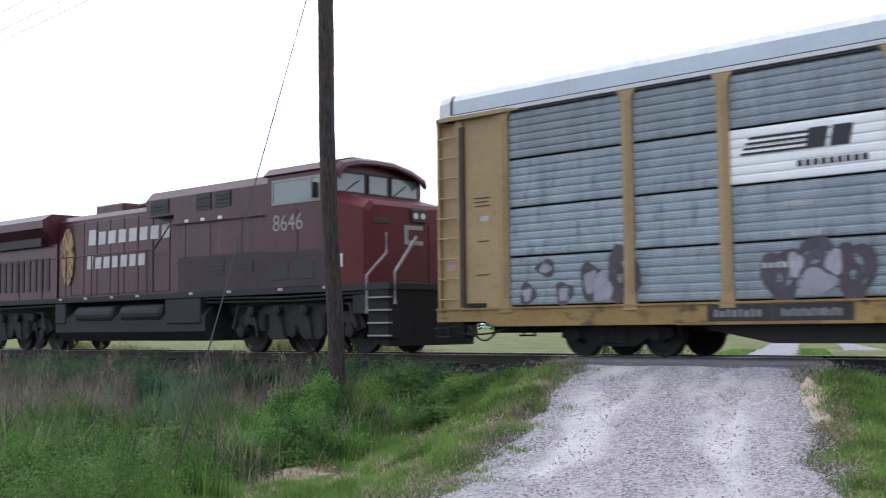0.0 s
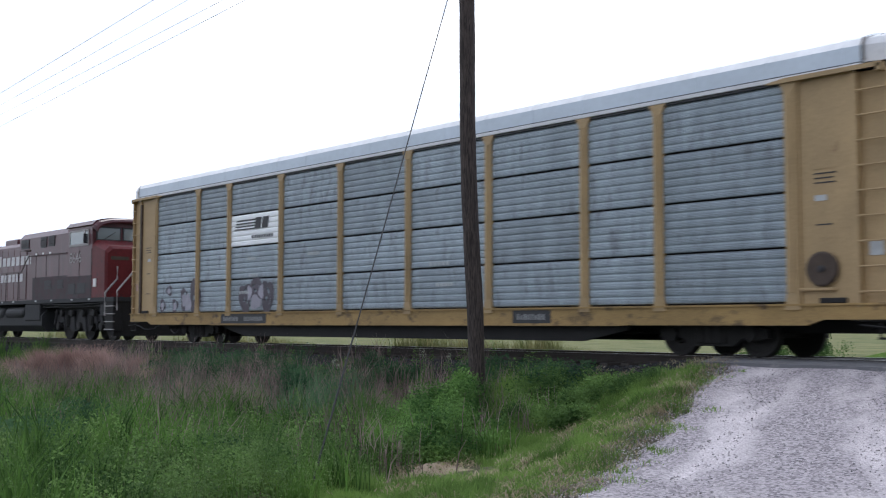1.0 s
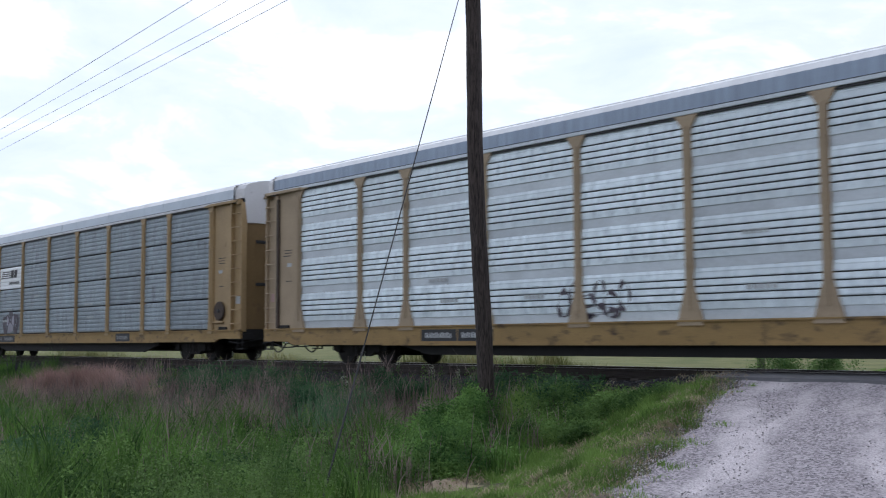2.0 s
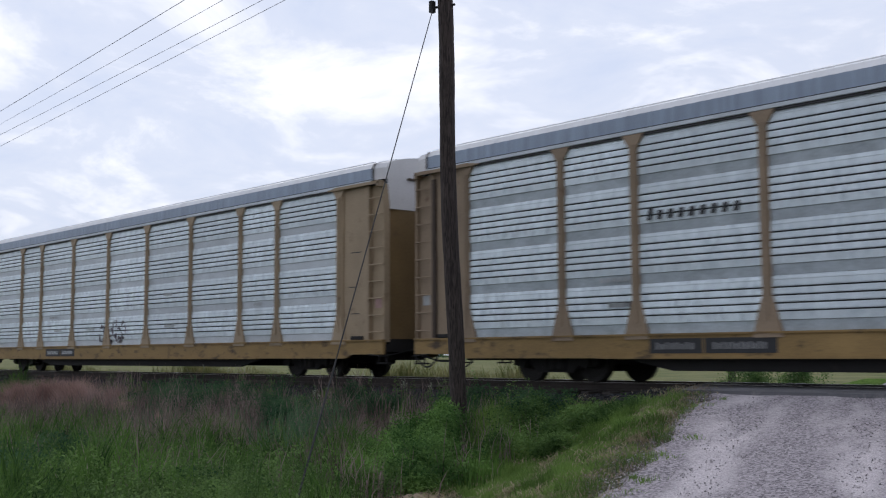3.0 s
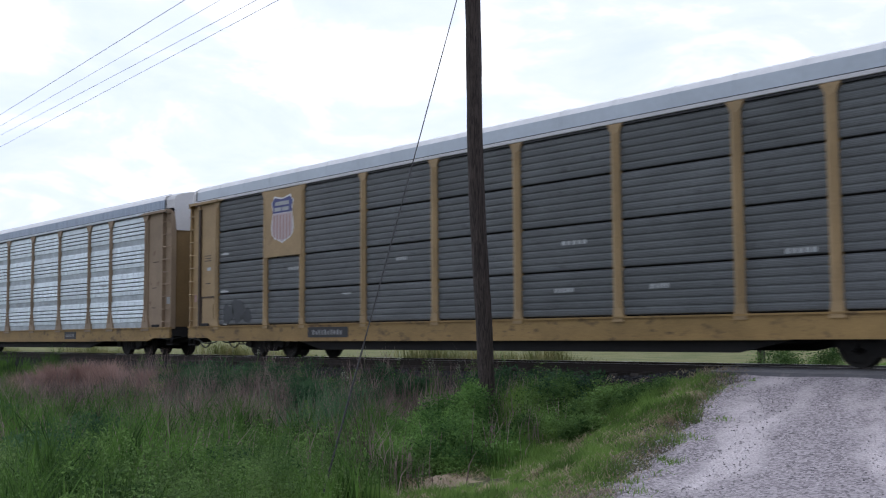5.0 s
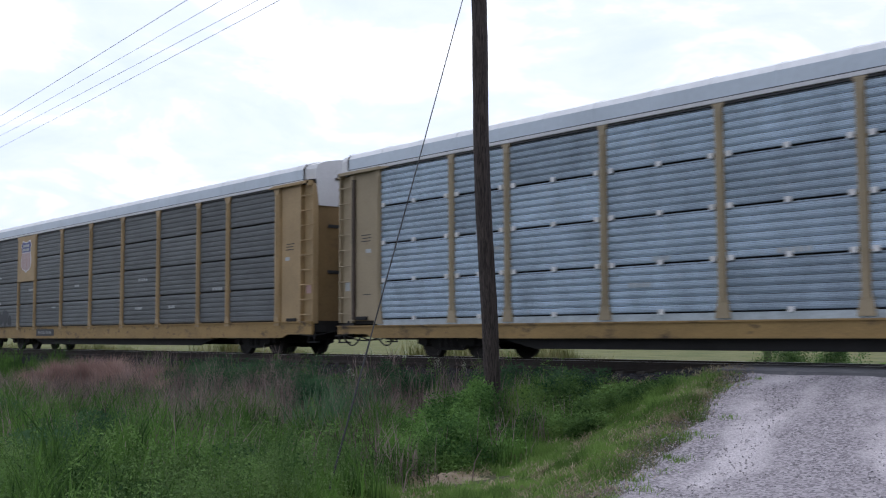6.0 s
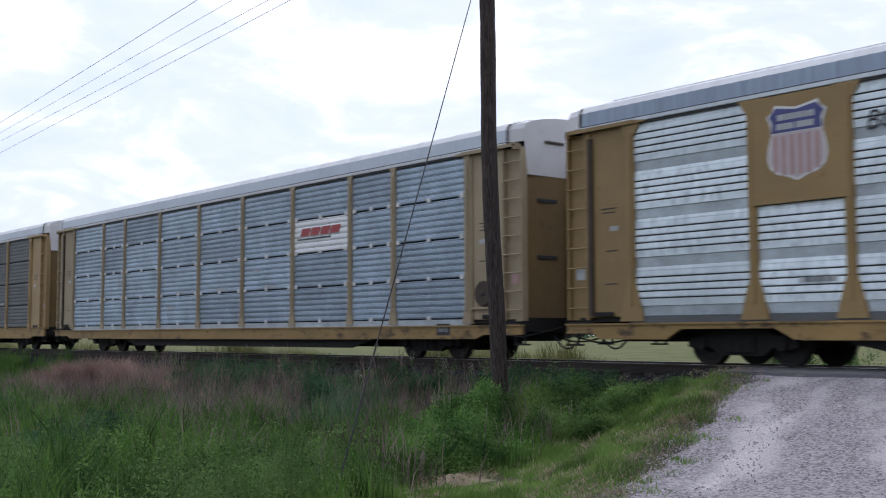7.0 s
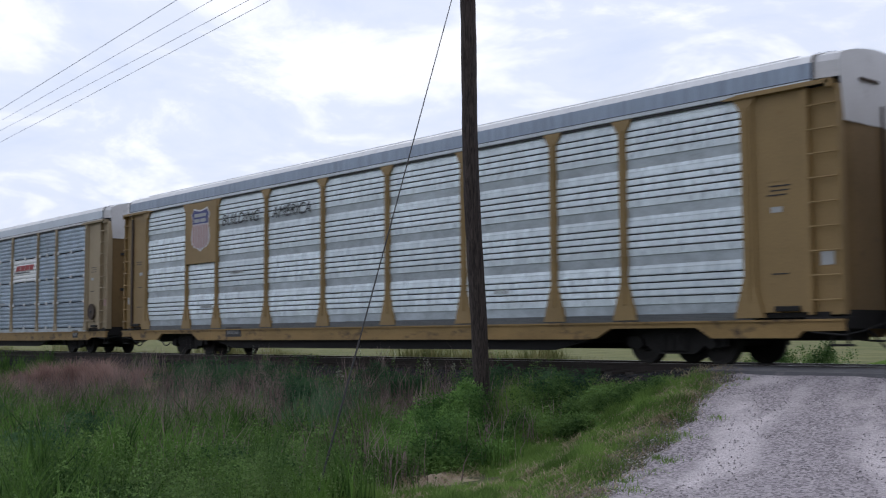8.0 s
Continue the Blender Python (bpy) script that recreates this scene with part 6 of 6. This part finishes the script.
    tri_object("edge_tufts", *blades(x, y, RNG.uniform(.04, .14, len(x)), RNG.uniform(.007, .013, len(x)), .9), GREEN_VERGE, "small grass tufts creeping over the gravel's edge", "grass")
    # straw and thatch lying where the mower left it and at the road's edge
    x, y = scatter(190000, -15, 0, 6.5, 17, lambda x, y: in_view(x, y) * np.clip(np.exp(-((side_of_road(x, y) + 3.3) / .36) ** 2) * .55 + np.exp(-((side_of_road(x, y) - .95) / .3) ** 2) * .6
           + .8 * windrow(x, y), 0, 1) * .5)
    for cx, cy in ((-10.2, 10.5), (-10.0, 10.1), (-11.0, 11.7), (-12.0, 12.6), (-9.6, 8.9), (-11.6, 9.3), (-9.9, 12.4), (-10.7, 14.0), (-12.9, 13.3), (-5.6, 13.3), (-5.2, 12.2)):
        u, v = RNG.normal(size=260) * .10, RNG.normal(size=260) * .28
        x, y = np.append(x, cx + u * RN[0] + v * RD[0]), np.append(y, cy + u * RN[1] + v * RD[1])
    n = len(x)
    tri_object("straw", *blades(x, y, RNG.uniform(.08, .22, n), RNG.uniform(.008, .016, n), 1.15, terrain(x, y) + RNG.uniform(0, .09, n), .35), STRAW, "dry straw and thatch lying on the verge", "straw")
    x, y = scatter(90000, -13, -4.5, 7, 17, lambda x, y: in_view(x, y) * np.exp(-((side_of_road(x, y) + 3.12 + .2 * wobble(x, y, 1.7, 6.)) / .22) ** 2) * (.1 + .9 * patch(x, y, 1.9, 7.1, -.3, .3)))
    n = len(x)
    tri_object("dead_thatch", *blades(x, y, RNG.uniform(.05, .16, n), RNG.uniform(.007, .014, n), 1.1, terrain(x, y) + RNG.uniform(0, .05, n), .3), DRY_BROWN, "brown dead thatch where the grass meets gravel", "straw")
    # green shoulders of the road beyond the track
    s, u = RNG.uniform(30, 95, 42000), RNG.uniform(1.75, 3.6, 42000) * RNG.choice([-1, 1], 42000)
    u = u + ROAD_MID + .30 + .040 * (s - 26)
    x, y = u * RN[0] + s * RD[0], u * RN[1] + s * RD[1]
    tri_object("shoulder_grass", *blades(x, y, RNG.uniform(.10, .26, len(x)), RNG.uniform(.02, .04, len(x)), .8, terrain(x, y) + .05), GREEN_VERGE, "green grass beside the road beyond the track", "grass")
    # grass beyond the track, seen under the cars
    x, y = scatter(170000, -75, 6, 21.4, 27, lambda x, y: (np.abs(side_of_road(x, y) - ROAD_MID) > 6.5) * (.25 + .75 * patch(x, y, .5, 3.3)))
    n = len(x)
    tri_object("field_grass", *blades(x, y, RNG.uniform(.4, .95, n) * (.6 + .6 * patch(x, y, .45, 6.1)), RNG.uniform(.014, .03, n), .5), FAR_GRASS, "tall yellow-green grass beyond the track", "grass")
    for cx, cy, r in ((-16.2, 24.5, 1.1), (-15.2, 24.2, .7), (-18.5, 24.6, .9), (-14.0, 23.6, .6), (-21.5, 23.8, 1.1), (-24.5, 24.4, .9)):
        shrub("shrub", cx, cy, r, r, .72, 2600, GREEN_LEAF, "green shrub in the grass beyond the track")


def shrub(name, cx, cy, rx, ry, h, n, material, label, parent=None):
    """Leaves gathered on a few leaning stems into an uneven mound with gaps."""
    k = 14
    sx, sy = cx + RNG.normal(size=k) * rx * .45, cy + RNG.normal(size=k) * ry * .45
    sh = h * RNG.uniform(.55, 1.05, k) * (1 - .35 * np.hypot((sx - cx) / rx, (sy - cy) / ry).clip(0, 1.3))
    j = RNG.integers(0, k, n)
    t = RNG.uniform(.05, 1, n) ** .7
    sp = .22 * rx * (1.1 - .55 * t)
    C = np.stack([sx[j] + RNG.normal(size=n) * sp, sy[j] + RNG.normal(size=n) * sp, terrain(sx[j], sy[j]) + t * sh[j] + RNG.normal(size=n) * .05], -1)
    stems = blades(sx, sy, sh, np.full(k, .02), .2)
    ob = tri_object(name, *join(leaf_cards(C, RNG.uniform(.03, .075, n)), stems), material, label, "shrub" if label else "", kind="", parent=parent)
    return ob


def stones(name, x, y, size, material, label, category, lift=0.3):
    """Low irregular stones: squashed octahedra with jittered corners."""
    n = len(x)
    base = np.array([(1, 0, 0), (0, 1, 0), (-1, 0, 0), (0, -1, 0), (0, 0, 1), (0, 0, -1)], float)
    tri = np.array([(0, 1, 4), (1, 2, 4), (2, 3, 4), (3, 0, 4), (1, 0, 5), (2, 1, 5), (3, 2, 5), (0, 3, 5)])
    P = base[None] * RNG.uniform(.55, 1.1, (n, 6, 1)) + RNG.normal(size=(n, 6, 3)) * .14
    P *= (size[:, None] * RNG.uniform(.7, 1.2, (n, 3)) * [1, 1, .65])[:, None, :]
    az = RNG.uniform(0, 6.28, n)
    c, s = np.cos(az)[:, None], np.sin(az)[:, None]
    Q = np.stack([P[..., 0] * c - P[..., 1] * s + x[:, None], P[..., 0] * s + P[..., 1] * c + y[:, None], P[..., 2] + (terrain(x, y) + size * lift)[:, None]], -1)
    F = (np.arange(n)[:, None, None] * 6 + tri[None]).reshape(-1, 3)
    tri_object(name, Q.reshape(-1, 3), F, material, label, category)


def build_stones():
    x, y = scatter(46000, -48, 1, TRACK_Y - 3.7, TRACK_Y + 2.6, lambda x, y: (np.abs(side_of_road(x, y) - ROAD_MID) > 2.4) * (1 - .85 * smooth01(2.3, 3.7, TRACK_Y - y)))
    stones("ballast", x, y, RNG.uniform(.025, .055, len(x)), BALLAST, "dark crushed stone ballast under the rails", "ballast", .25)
    x, y = scatter(150000, -12.5, -1.5, 6.5, 17, lambda x, y: in_view(x, y) * np.clip(np.exp(-((side_of_road(x, y) + 2.95) / .42) ** 2) * .9 + np.exp(-((side_of_road(x, y) - .7) / .3) ** 2) * .5 + (np.abs(side_of_road(x, y) - ROAD_MID) < 1.95) * (.12 + .5 * smooth01(.25, .75, np.abs(np.abs(side_of_road(x, y) - ROAD_MID) - .82))), 0, 1) * .8)
    stones("loose_gravel", x, y, RNG.uniform(.006, .019, len(x)), CHIP, "loose limestone chips on the road and its edges", "gravel", .6)
    # bare scraped earth beside the bush
    bm = bmesh.new()
    c = bm.verts.new((-11.75, 9.85, float(terrain(-11.75, 9.85)) + .10))
    ring = []
    for k in range(22):
        a = 6.2832 * k / 22
        r = 1 + .25 * math.sin(3 * a + 1) + .12 * math.sin(7 * a)
        px, py = -11.75 + .40 * r * math.cos(a) - .50 * r * math.sin(a), 9.85 + .25 * r * math.cos(a) + 1.05 * r * math.sin(a)
        ring.append(bm.verts.new((px, py, float(terrain(px, py)) - .02)))
    for k in range(22):
        bm.faces.new((c, ring[k], ring[(k + 1) % 22]))
    bmesh.ops.subdivide_edges(bm, edges=bm.edges, cuts=2, use_grid_fill=True)
    for v in bm.verts:
        v.co.z += .02 * math.sin(v.co.x * 23) * math.cos(v.co.y * 19)
    tagged(part("earth_mound", bm, EARTH), "scraped patch of bare dry earth on the verge", "earth")
    # sandy bare strip at the road's edge
    a, l = np.meshgrid(np.linspace(-1, 1, 9), np.linspace(-1, 1, 25))
    wide = .20 * np.sqrt(1 - (l * .98) ** 2) * (1 + .25 * np.sin(l * 5)) + .02
    uu, ss = .74 + a * wide, 15.5 + 1.6 * l
    x, y = uu * RN[0] + ss * RD[0], uu * RN[1] + ss * RD[1]
    ob = new("soil_strip", grid_mesh("soil_strip", x, y, terrain(x, y) + .035 - .05 * a ** 2 + .012 * np.sin(x * 31) * np.cos(y * 27)))
    ob.data.materials.append(SANDY)
    tagged(ob, "bare sandy orange soil at the gravel road's edge", "soil")
    # a short wooden post beyond the track
    z = float(terrain(-17.3, 25.7))
    p = part("fence_post", boxes([(-17.38, -17.22, 25.62, 25.78, z - .1, z + 1.75)], .02), POLE_WOOD)
    tagged(p, "short weathered wooden post in the grass beyond the track", "post")


def build_far_woods():
    """A low uneven belt of trees on the horizon."""
    n = 16000
    x = RNG.uniform(-1500, 300, n)
    d = 620 + 60 * wobble(x, x * 0, .01, 1.0)
    y = d + RNG.uniform(0, 50, n)
    top = 7 + 3.0 * wobble(x, y * 0, .025, 2.0) + 2.0 * wobble(x, y * 0, .11, 4.0)
    z = terrain(x, y) + RNG.uniform(0, 1, n) ** .8 * top
    tri_object("far_woods", *leaf_cards(np.stack([x, y, z], -1), RNG.uniform(2.0, 4.5, n)), GREEN_DARK, "low distant belt of woods on the horizon", "woods")


build_plants()
build_stones()
build_far_woods()


# ---------------------------------------------------------------- what moves
def motions():
    times = (0.0, 1.0, 2.0, 3.0, 4.0, 5.0, 6.0, 7.0, 8.0)
    for i, (car, spec) in enumerate(zip(CARS, CAR_SPECS)):
        x = FIRST + i * CAR_PITCH + spec["shift"]
        walk(car, [(t, pose(x - SPEED * t, TRACK_Y, 0)) for t in times])
    walk(LOCO, [(t, pose(LOCO_X - SPEED * t, TRACK_Y, 0)) for t in times])


motions()
